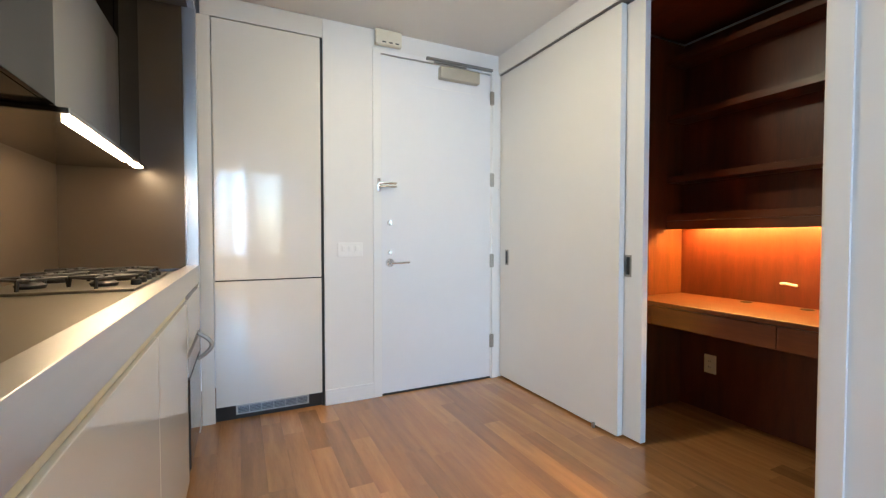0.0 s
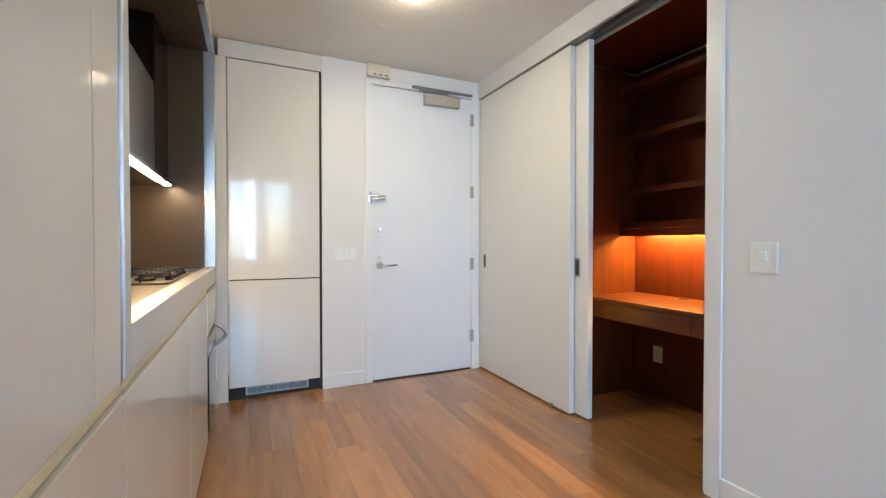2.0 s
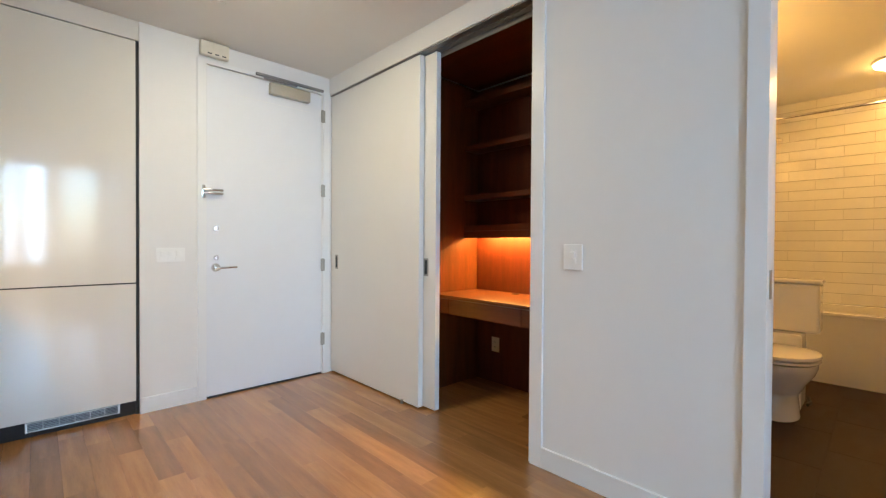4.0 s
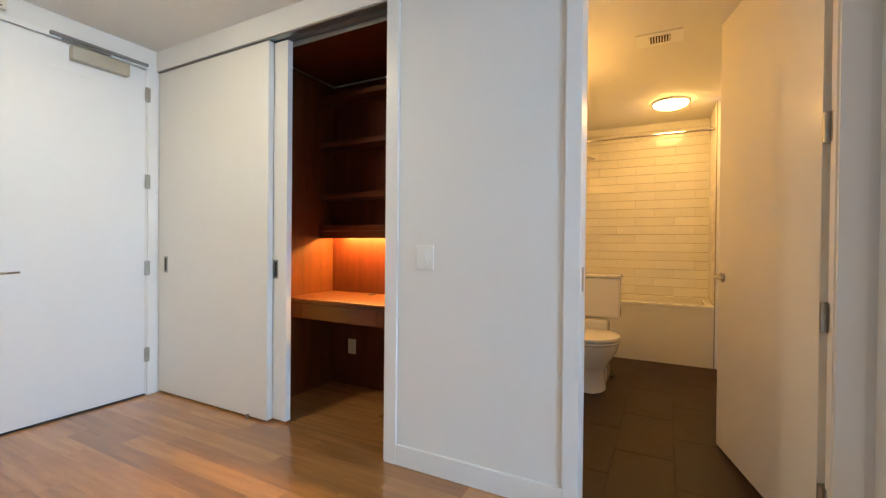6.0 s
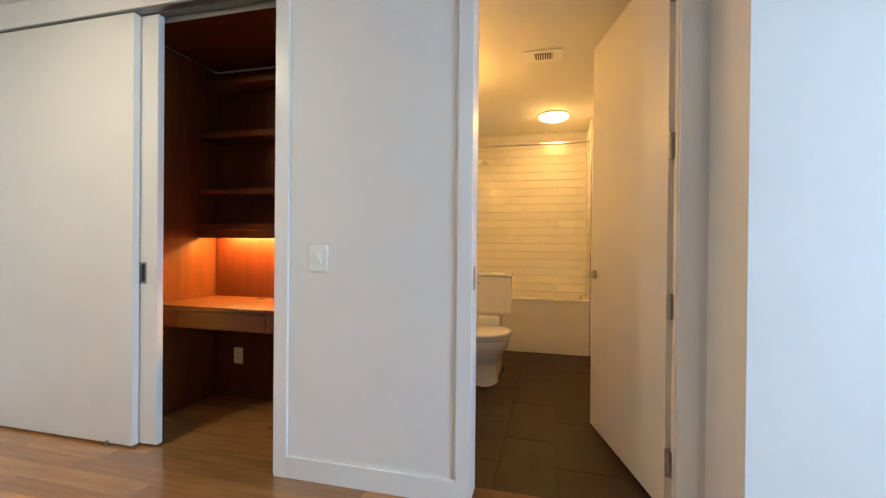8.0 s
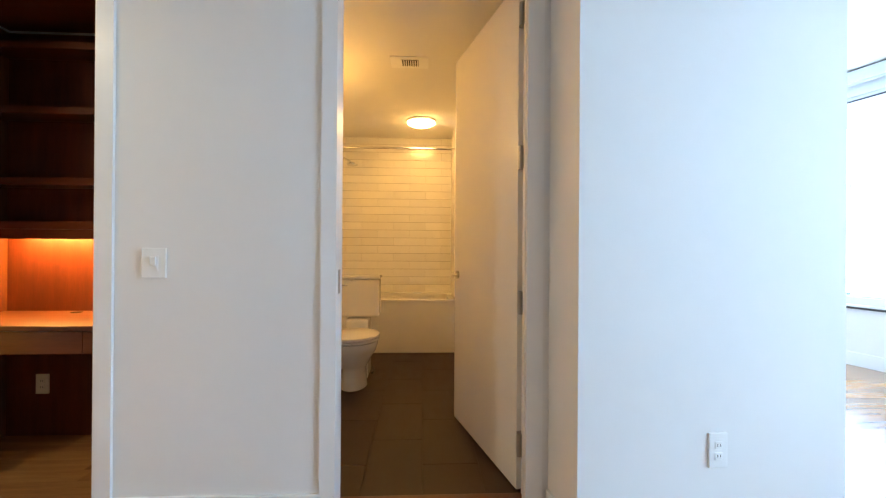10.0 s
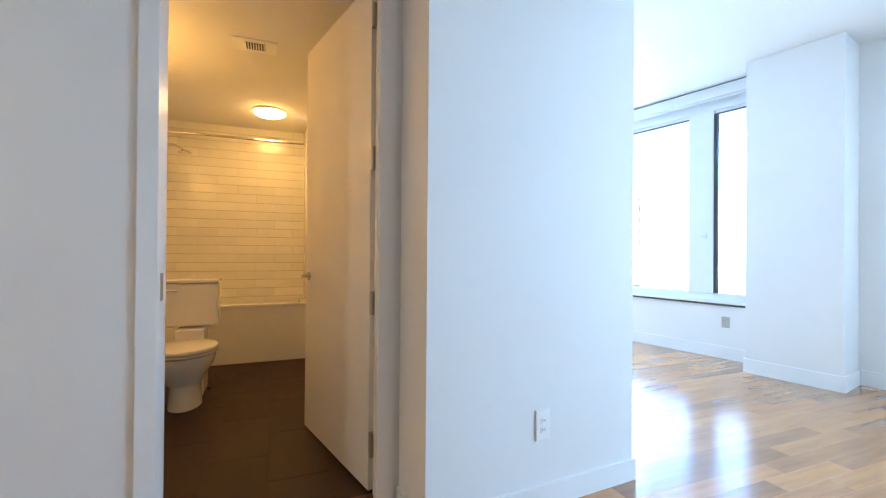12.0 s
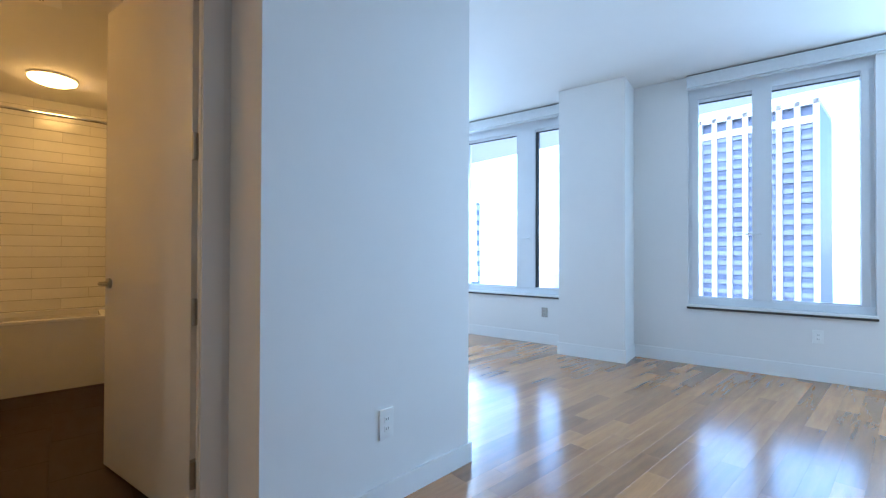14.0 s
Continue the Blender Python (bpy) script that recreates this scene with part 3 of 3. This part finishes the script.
slider(0.018, -1.213, -0.006, -0.105, "tall white painted sliding closet door, closed over the far half")
slider(0.066, -1.329, -0.10, -1.235, "tall white painted sliding closet door pushed behind the other")
tk = thing("door_track", (0.09, -1.07, 2.455), "dark metal sliding door track under the header", "track")
part("rail", box(B(0.008, 0.013, -2.136, -0.01, 2.446, 2.454), 0.060, 0.064, -2.136, -0.01, 2.446, 2.454), M_RAIL, tk)
part("cap", B(0.01, 0.118, -2.136, -0.01, 2.4495, 2.4545), M_RAIL, tk)
part("rail_back", B(0.112, 0.118, -2.136, -0.01, 2.415, 2.449), M_RAIL, tk)
gd = solid("floor_guide", B(0.0, 0.018, -1.05, -1.035, 0.0, 0.03, bev=0.003), M_NICKEL, "small metal floor guide under the sliding door", "guide", "thing")

# desk and shelves in the closet
dk = thing("closet_lining", (0.5, -1.5, 0.0), "cherry veneer panels lining the closet", "panelling")
part("side_panel", B(0.15, CX - 0.002, CY1 - 0.0, CY1 + 0.02, 0.0, 2.454), M_CHERRY, dk)
part("side_panel", B(0.15, CX - 0.002, CY1 - 1.23, CY1 - 1.21, 0.0, 2.454), M_CHERRY, dk)
part("back_panel", B(CX, CX + 0.018, CY1 - 1.23, CY1 + 0.02, 0.0, 2.454), M_CLBACK, dk)
part("top_panel", B(0.15, CX, CY1 - 1.21, CY1, 2.47, 2.49), M_CHERRYH, dk)
ds = thing("desk", (0.6, -1.5, 0.0), "built-in cherry wood desk with a drawer front", "desk")
part("desktop", B(0.335, CX - 0.002, CY1 - 1.208, CY1 - 0.002, 0.738, 0.762, bev=0.002), M_CHERRYH, ds)
for y0, y1 in ((-1.17, CY1 - 0.004), (-1.83, -1.174), (CY1 - 1.206, -1.834)):
    part("drawer_front", B(0.345, 0.363, y0, y1, 0.622, 0.734, bev=0.001), M_CHERRYH, ds)
for y_ in (-1.45, -1.75):
    part("grommet", lathe(bmesh.new(), [(0.03, 0), (0.028, 0.003)], (0.80, y_, 0.762), 20), M_DARK, ds, "dark cable grommet", True)
for i, z in enumerate((1.530, 1.938, 2.314)):
    sh = thing("shelf", (0.78, -1.58, z), "dark cherry wood shelf in the closet", "shelf", "closet shelves")
    part("board", B(0.70, CX - 0.002, CY1 - 1.208, CY1 - 0.002, z - 0.020, z + 0.020, bev=0.001), M_CHERRYH, sh)
sh = thing("shelf", (0.78, -1.58, 1.22), "thick cherry wood shelf with a lit strip lamp under it", "shelf", "closet shelves")
part("board", B(0.70, CX - 0.002, CY1 - 1.208, CY1 - 0.002, 1.255, 1.300, bev=0.001), M_CHERRYH, sh)
part("valance", B(0.70, 0.718, CY1 - 1.208, CY1 - 0.002, 1.198, 1.254), M_CHERRYH, sh)
cl = thing("strip_lamp", (0.79, -1.62, 1.245), "lit warm strip lamp under the closet shelf", "lamp")
part("housing", B(0.745, 0.815, -1.98, -1.05, 1.235, 1.2545), M_PLATE, cl)
part("tube", B(0.755, 0.805, -1.96, -1.07, 1.223, 1.2348, bev=0.003), M_CLAMP, cl, "lit warm diffuser")
cbl = solid("cable_end", tube(bmesh.new(), [(0.855, -1.60, 0.885), (0.83, -1.63, 0.89), (0.80, -1.70, 0.885)], 0.007, 8), M_PLATE, "white cable end hanging at the closet back", "cable", "thing")

# bathroom door, half open into the bathroom
DH = Matrix.Translation((0.16, -3.985, 0)) @ pose(0, 0, 0, 0, 0, 14.0)
bd = thing("door_2", DH, "white painted bathroom door standing open with metal hinges", "door", kind="structure")


def dloc(bm):
    bm.transform(DH)
    return bm


part("leaf", dloc(B(0.0, 0.935, -0.022, 0.022, 0.012, 2.44, bev=0.002)), M_BDOOR, bd)
for z in (2.264, 1.588, 0.905, 0.238):
    h = part("hinge", rod(bmesh.new(), (0.128, -3.970, z - 0.055), (0.128, -3.970, z + 0.055), 0.011), M_NICKEL, bd, "satin metal hinge", True)
    part("hinge_leaf", dloc(B(-0.002, 0.0, -0.022, 0.022, z - 0.052, z + 0.052)), M_NICKEL, h)
    hb = B(0.086, 0.160, -3.9805, -3.9775, z - 0.052, z + 0.052)
    part("hinge_plate", hb, M_NICKEL, h)
hb = bmesh.new()
rod(hb, (0.865, 0.02, 0.985), (0.865, 0.034, 0.985), 0.027, 24)
rod(hb, (0.865, 0.03, 0.985), (0.865, 0.07, 0.985), 0.010)
tube(hb, [(0.865, 0.068, 0.985), (0.82, 0.072, 0.985), (0.76, 0.068, 0.985)], 0.008)
part("door_handle", dloc(hb), M_NICKEL, bd, "satin metal lever handle", True)
hb = bmesh.new()
rod(hb, (0.865, -0.02, 0.985), (0.865, -0.034, 0.985), 0.027, 24)
rod(hb, (0.865, -0.03, 0.985), (0.865, -0.07, 0.985), 0.010)
tube(hb, [(0.865, -0.068, 0.985), (0.76, -0.068, 0.985)], 0.008)
part("door_handle", dloc(hb), M_NICKEL, bd, "satin metal lever handle", True)

# bathtub
tb = thing("bathtub", (3.13, -3.1, 0.0), "white built-in bathtub with a flat apron", "bathtub")
tz = 0.595
part("apron", B(2.90, 2.925, -3.884, -2.42, 0.0, tz - 0.03, bev=0.002), M_TUB, tb)
bm = bmesh.new()
box(bm, 2.888, 2.96, -3.885, -2.42, tz - 0.03, tz, bev=0.006)
box(bm, 3.43, BX - 0.002, -3.885, -2.42, tz - 0.03, tz + 0.02, bev=0.004)
box(bm, 2.96, 3.43, -3.885, -3.82, tz - 0.03, tz, bev=0.004)
box(bm, 2.96, 3.43, -2.50, -2.42, tz - 0.03, tz, bev=0.004)
part("rim", bm, M_TUB, tb)
bm = bmesh.new()
box(bm, 2.94, 2.96, -3.82, -2.5, 0.12, tz - 0.03)
box(bm, 3.43, 3.45, -3.82, -2.5, 0.12, tz - 0.03)
box(bm, 2.96, 3.43, -3.84, -3.82, 0.12, tz - 0.03)
box(bm, 2.96, 3.43, -2.5, -2.48, 0.12, tz - 0.03)
box(bm, 2.94, 3.45, -3.84, -2.48, 0.10, 0.12)
part("basin", bm, M_TUB, tb)
cr = thing("shower_rod", (2.98, -3.1, 2.30), "chrome shower curtain rod above the bathtub", "curtain rod")
part("bar", rod(bmesh.new(), (2.98, -3.884, 2.300), (2.98, -2.42, 2.300), 0.0125), M_CHROME, cr, "", True)
part("flange", rod(bmesh.new(), (2.98, -3.885, 2.300), (2.98, -3.874, 2.300), 0.03, 20), M_CHROME, cr, "", True)
sw = thing("shower", (3.05, -2.42, 2.15), "chrome shower head on a short arm", "shower head")
part("arm", tube(bmesh.new(), [(3.05, -2.42, 2.19), (3.05, -2.62, 2.19), (3.05, -2.69, 2.15)], 0.010), M_CHROME, sw, "", True)
part("head", lathe(bmesh.new(), [(0.06, 0.0), (0.062, 0.012), (0.02, 0.035)], (3.05, -2.71, 2.11), 24), M_CHROME, sw, "", True)

# toilet, its front towards the doorway
TY = -2.94
tl = thing("toilet", (2.0, TY, 0.0), "white ceramic toilet with a closed lid", "toilet")
tank = part("tank", B(2.03, 2.235, TY - 0.185, TY + 0.185, 0.535, 0.88, bev=0.018), M_CERAMIC, tl)
part("tank_lid", B(2.02, 2.238, TY - 0.195, TY + 0.195, 0.882, 0.912, bev=0.010), M_CERAMIC, tl)
part("flush_lever", tube(bmesh.new(), [(2.03, TY + 0.16, 0.83), (2.005, TY + 0.16, 0.83), (2.005, TY + 0.10, 0.825)], 0.007), M_CHROME, tl, "chrome flush lever", True)
part("bowl", lathe(bmesh.new(), [(0.10, 0.18), (0.13, 0.25), (0.165, 0.31), (0.18, 0.36), (0.18, 0.39)], (1.74, TY, 0.0), 36, 1.35, 1.15), M_CERAMIC, tl, "", True)
part("foot", lathe(bmesh.new(), [(0.125, 0.0), (0.12, 0.05), (0.11, 0.15), (0.12, 0.22)], (1.80, TY, 0.0), 32, 1.5, 0.9), M_CERAMIC, tl, "", True)
part("trap_back", B(1.93, 2.20, TY - 0.10, TY + 0.10, 0.0, 0.53, bev=0.02), M_CERAMIC, tl)
part("seat", lathe(bmesh.new(), [(0.183, 0.396), (0.19, 0.402), (0.19, 0.414), (0.18, 0.418)], (1.74, TY, 0.0), 36, 1.33, 1.16), M_CERAMIC, tl, "", True)
part("lid", lathe(bmesh.new(), [(0.188, 0.424), (0.193, 0.430), (0.19, 0.446), (0.15, 0.456), (0.02, 0.46)], (1.74, TY, 0.0), 36, 1.33, 1.16), M_CERAMIC, tl, "", True)
vl = thing("valve_hose", (2.2, -3.07, 0.0), "dark supply fitting low beside the toilet", "valve")
part("body", tube(bmesh.new(), [(2.235, -3.05, 0.03), (2.16, -3.07, 0.015), (2.10, -3.06, 0.013)], 0.012), M_BLACK, vl, "", True)

# bathroom lamps and vent
bl = thing("bath_ceiling_lamp", (2.757, -3.495, BCEIL), "round lit flush ceiling lamp in the bathroom", "ceiling lamp")
part("base", lathe(bmesh.new(), [(0.155, -0.02), (0.16, 0.0)], (2.757, -3.495, BCEIL), 36), M_PLATE, bl, "", True)
part("diffuser", lathe(bmesh.new(), [(0.065, -0.06), (0.11, -0.052), (0.145, -0.035), (0.15, -0.02)], (2.757, -3.495, BCEIL), 36), M_BLAMP, bl, "lit opal diffuser", True)
va = thing("vanity_lamp", (1.35, -2.42, 2.12), "lit wall lamp above the bathroom basin", "wall lamp")
part("plate", B(1.10, 1.60, -2.44, -2.421, 2.10, 2.18, bev=0.003), M_CHROME, va)
for i in range(3):
    part("shade", lathe(bmesh.new(), [(0.04, -0.06), (0.052, -0.02), (0.05, 0.05), (0.03, 0.06)], (1.17 + i * 0.18, -2.50, 2.15), 20), M_VLAMP, va, "lit opal shade", True)
vt = thing("air_vent", (1.32, -3.412, BCEIL), "white slotted air vent in the bathroom ceiling", "vent")
part("frame", B(1.225, 1.415, -3.55, -3.27, BCEIL - 0.008, BCEIL - 0.001, bev=0.002), M_PLATE, vt)
part("core", B(1.27, 1.37, -3.475, -3.35, BCEIL - 0.0105, BCEIL - 0.0085), M_DARK, vt)
for i in range(8):
    y_ = -3.471 + i * 0.0165
    part("slat", B(1.27, 1.37, y_, y_ + 0.007, BCEIL - 0.016, BCEIL - 0.0108), M_PLATE, vt)


# windows
def window(name, x0, x1, panes, handle_x, label, open_at=None):
    """A framed window in the window wall, between local x0 and x1; panes are local x ranges."""
    wd = thing(name, FM @ Matrix.Translation(((x0 + x1) / 2, -0.1, SILL)), label, "window", kind="structure")
    y0, y1 = -0.15, -0.06
    fr = part("window_frame", fac(box(box(B(x0, x1, y0, y1, SILL, PZ0, bev=0.004), x0, x1, y0, y1, PZ1, HEAD, bev=0.004), x0, x0 + 0.03, y0, y1, PZ0, PZ1)), M_WIN, wd)
    part("window_frame", fac(B(x1 - 0.03, x1, y0, y1, PZ0, PZ1)), M_WIN, wd)
    edges = [x0 + 0.03] + [v for p in panes for v in p] + [x1 - 0.03]
    for a, b in zip(edges[0::2], edges[1::2]):
        if b - a > 0.01:
            part("mullion", fac(B(a, b, y0, y1 + 0.01, PZ0, PZ1, bev=0.006)), M_WIN, wd)
    for a, b in panes:
        pa = part("pane", fac(B(a, b, -0.112, -0.106, PZ0, PZ1)), M_GLASS, wd)
        pa.visible_shadow = False
        part("bead", fac(box(B(a, b, -0.103, -0.085, PZ1 - 0.03, PZ1), a, b, -0.103, -0.085, PZ0, PZ0 + 0.015)), M_WIN, wd)
        if name == "window_2" and a < 1.5:
            part("seal", fac(B(b - 0.035, b, -0.104, -0.06, PZ0 + 0.015, PZ1 - 0.042)), M_SEALSHADE, wd, "dark rubber seal")
        part("seal", fac(B(a, b, -0.104, -0.084, PZ1 - 0.042, PZ1 - 0.031)), M_SEALSHADE, wd, "dark rubber seal")
    hx, hz = handle_x, 1.345
    hn = part("window_handle", fac(B(hx - 0.012, hx + 0.012, y1 + 0.01, y1 + 0.022, hz - 0.035, hz + 0.035, bev=0.003)), M_WIN, wd)
    part("grip", fac(tube(bmesh.new(), [(hx, y1 + 0.03, hz), (hx + 0.02, y1 + 0.045, hz), (hx + 0.12, y1 + 0.045, hz)], 0.008)), M_WIN, hn, "", True)
    part("window_sill", fac(B(x0 - 0.005, x1 + 0.005, -0.16, 0.03, SILL - 0.02, SILL - 0.0, bev=0.003)), M_TRIM, wd)
    # near-black strip, the sill's cast shadow put into its colour
    part("sill_edge", fac(B(x0 - 0.005, x1 + 0.005, 0.0, 0.026, SILL - 0.042, SILL - 0.0205)), M_SILL_SHADOW, wd, "dark strip painted as the shadow under the sill")
    for xx in (x0 - 0.0, x1):
        part("reveal", fac(B(xx - 0.004, xx + 0.004, -0.15, 0.003, SILL, HEAD)), M_TRIM, wd)
    return wd


window("window_1", -1.30, 0.113, [(-1.21, -0.592), (-0.437, 0.018)], -0.50, "white framed window with two panes looking onto a tower")
# the two far panes are unseen, added to hold a skylight lamp
window("window_2", 1.30, 4.7, [(1.40, 1.850), (2.118, 2.90), (3.06, 3.80), (3.90, 4.62)], 1.93, "white framed window beside the column")
window("window_3", -3.24, -1.40, [(-3.17, -2.77), (-2.72, -2.33), (-2.22, -1.83), (-1.78, -1.46)], -2.28, "white framed window at the end of the living room")
for x0, x1 in ((-3.2, 0.113), (1.36, 4.7)):
    rb = thing("roller_blind", FM @ Matrix.Translation(((x0 + x1) / 2, 0.03, 2.87)), "white roller blind cassette along the window head, rolled up", "blind", "roller blinds")
    part("cassette", fac(B(x0, x1, 0.001, 0.07, 2.875, 2.995, bev=0.004)), M_SHADE, rb)
    part("bottom_bar", fac(rod(bmesh.new(), (x0 + 0.02, 0.03, 2.868), (x1 - 0.02, 0.03, 2.868), 0.010)), M_WIN, rb, "", True)
    # dark bar painted as the shadow between cassette and ceiling
    part("shadow_strip", fac(B(x0, x1, 0.001, 0.05, 2.997, 3.007)), M_SEALSHADE, rb)


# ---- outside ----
solid("ground", B(-2500, 2500, -2600, -30, -112, -110), M_GROUND, "city ground far below, haze put into its pale colour", "ground")
tw = thing("tower", (56, -190, -110), "pale office tower with white vertical fins and blue glass", "building")
TX0, TX1, TYF, TZ = 18.6, 96.0, -183.0, 49.5
part("wall", B(TX0, TX1, TYF - 30, TYF - 0.6, -110, TZ), M_TGLASS, tw, "blue glass skin")
bay = 4.75
nb = int((TX1 - TX0) / bay)
fin = mesh("fin", B(-0.75, 0.75, -0.6, 0.9, -110, TZ + 1.5), M_FIN)
for i in range(nb + 1):
    o = new("fin", fin)
    o.parent = tw
    o.location = (TX0 + 0.7 + i * bay - 56, TYF + 190, 110)
for j in range(36):
    z = TZ - 7.6 - j * 3.45
    part("spandrel", B(TX0, TX1, TYF - 0.6, TYF - 0.2, z, z + 1.55), M_SPAN, tw)
part("crown_band", B(TX0, TX1, TYF - 0.6, TYF + 0.3, TZ - 6.0, TZ - 3.6), M_FIN, tw)
part("roof", B(TX0, TX1, TYF - 30, TYF + 0.9, TZ - 0.2, TZ + 1.5), M_FIN, tw)
t2 = thing("apartment_tower", (120, -125, -110), "distant grey tower with banded floors", "building")
part("wall", B(114, 140, -127, -122, -110, 21), M_SPAN, t2)
for j in range(30):
    part("spandrel", B(113.7, 140, -127, -121.7, 18 - j * 4.0, 20 - j * 4.0), M_FAR, t2)
random.seed(4)
for i in range(40):
    a = radians(-90 + random.uniform(-50, 70))
    r = random.uniform(420, 900)
    x_, y_, h_ = r * math.cos(a), r * math.sin(a), random.uniform(20, 75)
    s1, s2 = random.uniform(12, 30), random.uniform(12, 30)
    hb = thing("far_building", (x_, y_, -110), "far city building, haze put into its pale colour", "building", "far city")
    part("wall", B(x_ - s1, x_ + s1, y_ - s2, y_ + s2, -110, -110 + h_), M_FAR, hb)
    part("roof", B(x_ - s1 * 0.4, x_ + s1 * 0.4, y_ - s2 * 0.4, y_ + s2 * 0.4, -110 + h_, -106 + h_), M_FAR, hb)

# added area lamps as skylight in the opening of the window beyond the blinds
# split into strips so that they reflect as bars in the refrigerator
for lx in (-2.97, -2.52, -2.03, -1.58):
    e, t_ = FM @ Vector((lx, -0.045, 1.73)), FM @ Vector((lx, 2.0, 1.73))
    area("added_sky_lamp", e, t_, 0.27, 2.0, SKYLAMP / 4, (0.54, 0.775, 1.0))
# another added lamp, in the unseen far end of window_2
e, t_ = FM @ Vector((3.6, -0.045, 1.73)), FM @ Vector((3.4, 2.0, 1.63))
area("added_sky_lamp", e, t_, 1.6, 2.0, SKYLAMP2, (0.56, 0.775, 1.0))

# ---- floors ----
floor = solid("floor", box(box(B(-3.75, 5.15, -9.9, YO, -0.06, -0.012), XK - 0.6, 0.12, YO, 0.15, -0.06, -0.012), 0.12, CX + 0.05, -2.29, 0.0, -0.06, -0.012), M_SUB,
              "glossy reddish oak strip floor laid along the hall", "floor")
random.seed(11)
PW = 0.112
LENS = [0.55, 0.75, 0.95, 1.2, 1.45]
BOARD = {}
for L_ in LENS:
    bm = bmesh.new()
    box(bm, -PW / 2 + 0.0001, PW / 2 - 0.0001, -L_ / 2 + 0.0001, L_ / 2 - 0.0001, -0.014, 0.0)
    tops = [e for e in bm.edges if all(v.co.z > -0.001 for v in e.verts)]
    bmesh.ops.bevel(bm, geom=tops, offset=0.0003, segments=1, affect="EDGES")
    BOARD[L_] = mesh("board", bm, M_FLOOR)
far = bmesh.new()
x = -3.7
count = 0
while x < 5.1:
    near = -2.15 < x < 0.0
    if near:
        ya, yb = -9.6, 0.02
    elif 0.0 <= x < CX:
        ya, yb = -9.2, YO - 0.0
    else:
        ya, yb = -9.6, YO
    spans = [(ya, yb)]
    if 0.0 <= x < CX:
        spans.append((-2.2, -0.0))
    for a, b in spans:
        y = a - random.uniform(0, 0.6)
        while y < b:
            L_ = random.choice(LENS)
            yc = y + L_ / 2
            if near and count < 300:
                o = new("board", BOARD[L_])
                o.parent = floor
                o.location = (x + PW / 2, yc, 0)
                count += 1
            else:
                box(far, x, x + PW, y, min(y + L_, b + 0.1), -0.014, 0.0)
            y += L_
    x += PW
o = new("floor_boards", mesh("floor_boards", far, M_FLOORJ))
o.parent = floor
tagged(o, kind="stuff")

bfloor = solid("floor_bath", B(0.12, BX + 0.1, -4.1, -2.30, -0.06, -0.003), M_BGROUT, "dark brown rectangular floor tiles in the bathroom", "floor")
TM = mesh("tile", B(-0.299, 0.299, -0.149, 0.149, -0.008, 0.0, bev=0.0015), M_BFLOOR)
TMH = mesh("tile", B(-0.149, 0.149, -0.149, 0.149, -0.008, 0.0, bev=0.0015), M_BFLOOR)
for j in range(7):
    for i in range(6):
        o = new("tile", TMH if j % 2 and i == 0 else TM)
        o.parent = bfloor
        o.location = (0.432 + i * 0.6 - ((0.15 if i == 0 else 0.3) if j % 2 else 0), -3.97 + j * 0.3, 0)

# wall tiles over the bathtub
TW_, TH_ = 0.397, 0.0975
WT = mesh("tile", B(-0.009, 0.0, -TW_ / 2 + 0.0006, TW_ / 2 - 0.0006, -TH_ / 2 + 0.0018, TH_ / 2 - 0.0018, bev=0.001), M_TILE)
WH = mesh("tile", B(-0.075, 0.075, 0, 0.009, -TH_ / 2 + 0.0018, TH_ / 2 - 0.0018, bev=0.001), M_TILE)
WE = mesh("tile", B(-TW_ / 2 + 0.0006, TW_ / 2 - 0.0006, 0, 0.009, -TH_ / 2 + 0.0018, TH_ / 2 - 0.0018, bev=0.001), M_TILE)
for j in range(21):
    z = tz + 0.02 + TH_ * (j + 0.5)
    if z - TH_ / 2 > BCEIL:
        break
    for i in range(-1, 5):
        y = -3.7525 + i * TW_ + (TW_ / 2 if j % 2 else 0)
        if y - TW_ / 2 < -2.5:
            o = new("tile", WT)
            o.parent = wall_tub
            o.location = (BX + 0.007, y, z)
    for k_, xc in ((WE, 3.298), (WH, 3.018)) if j % 2 else ((WH, 3.418), (WE, 3.138)):
        o = new("tile", k_)
        o.parent = wall_tub_end
        o.location = (xc, -3.888, z)
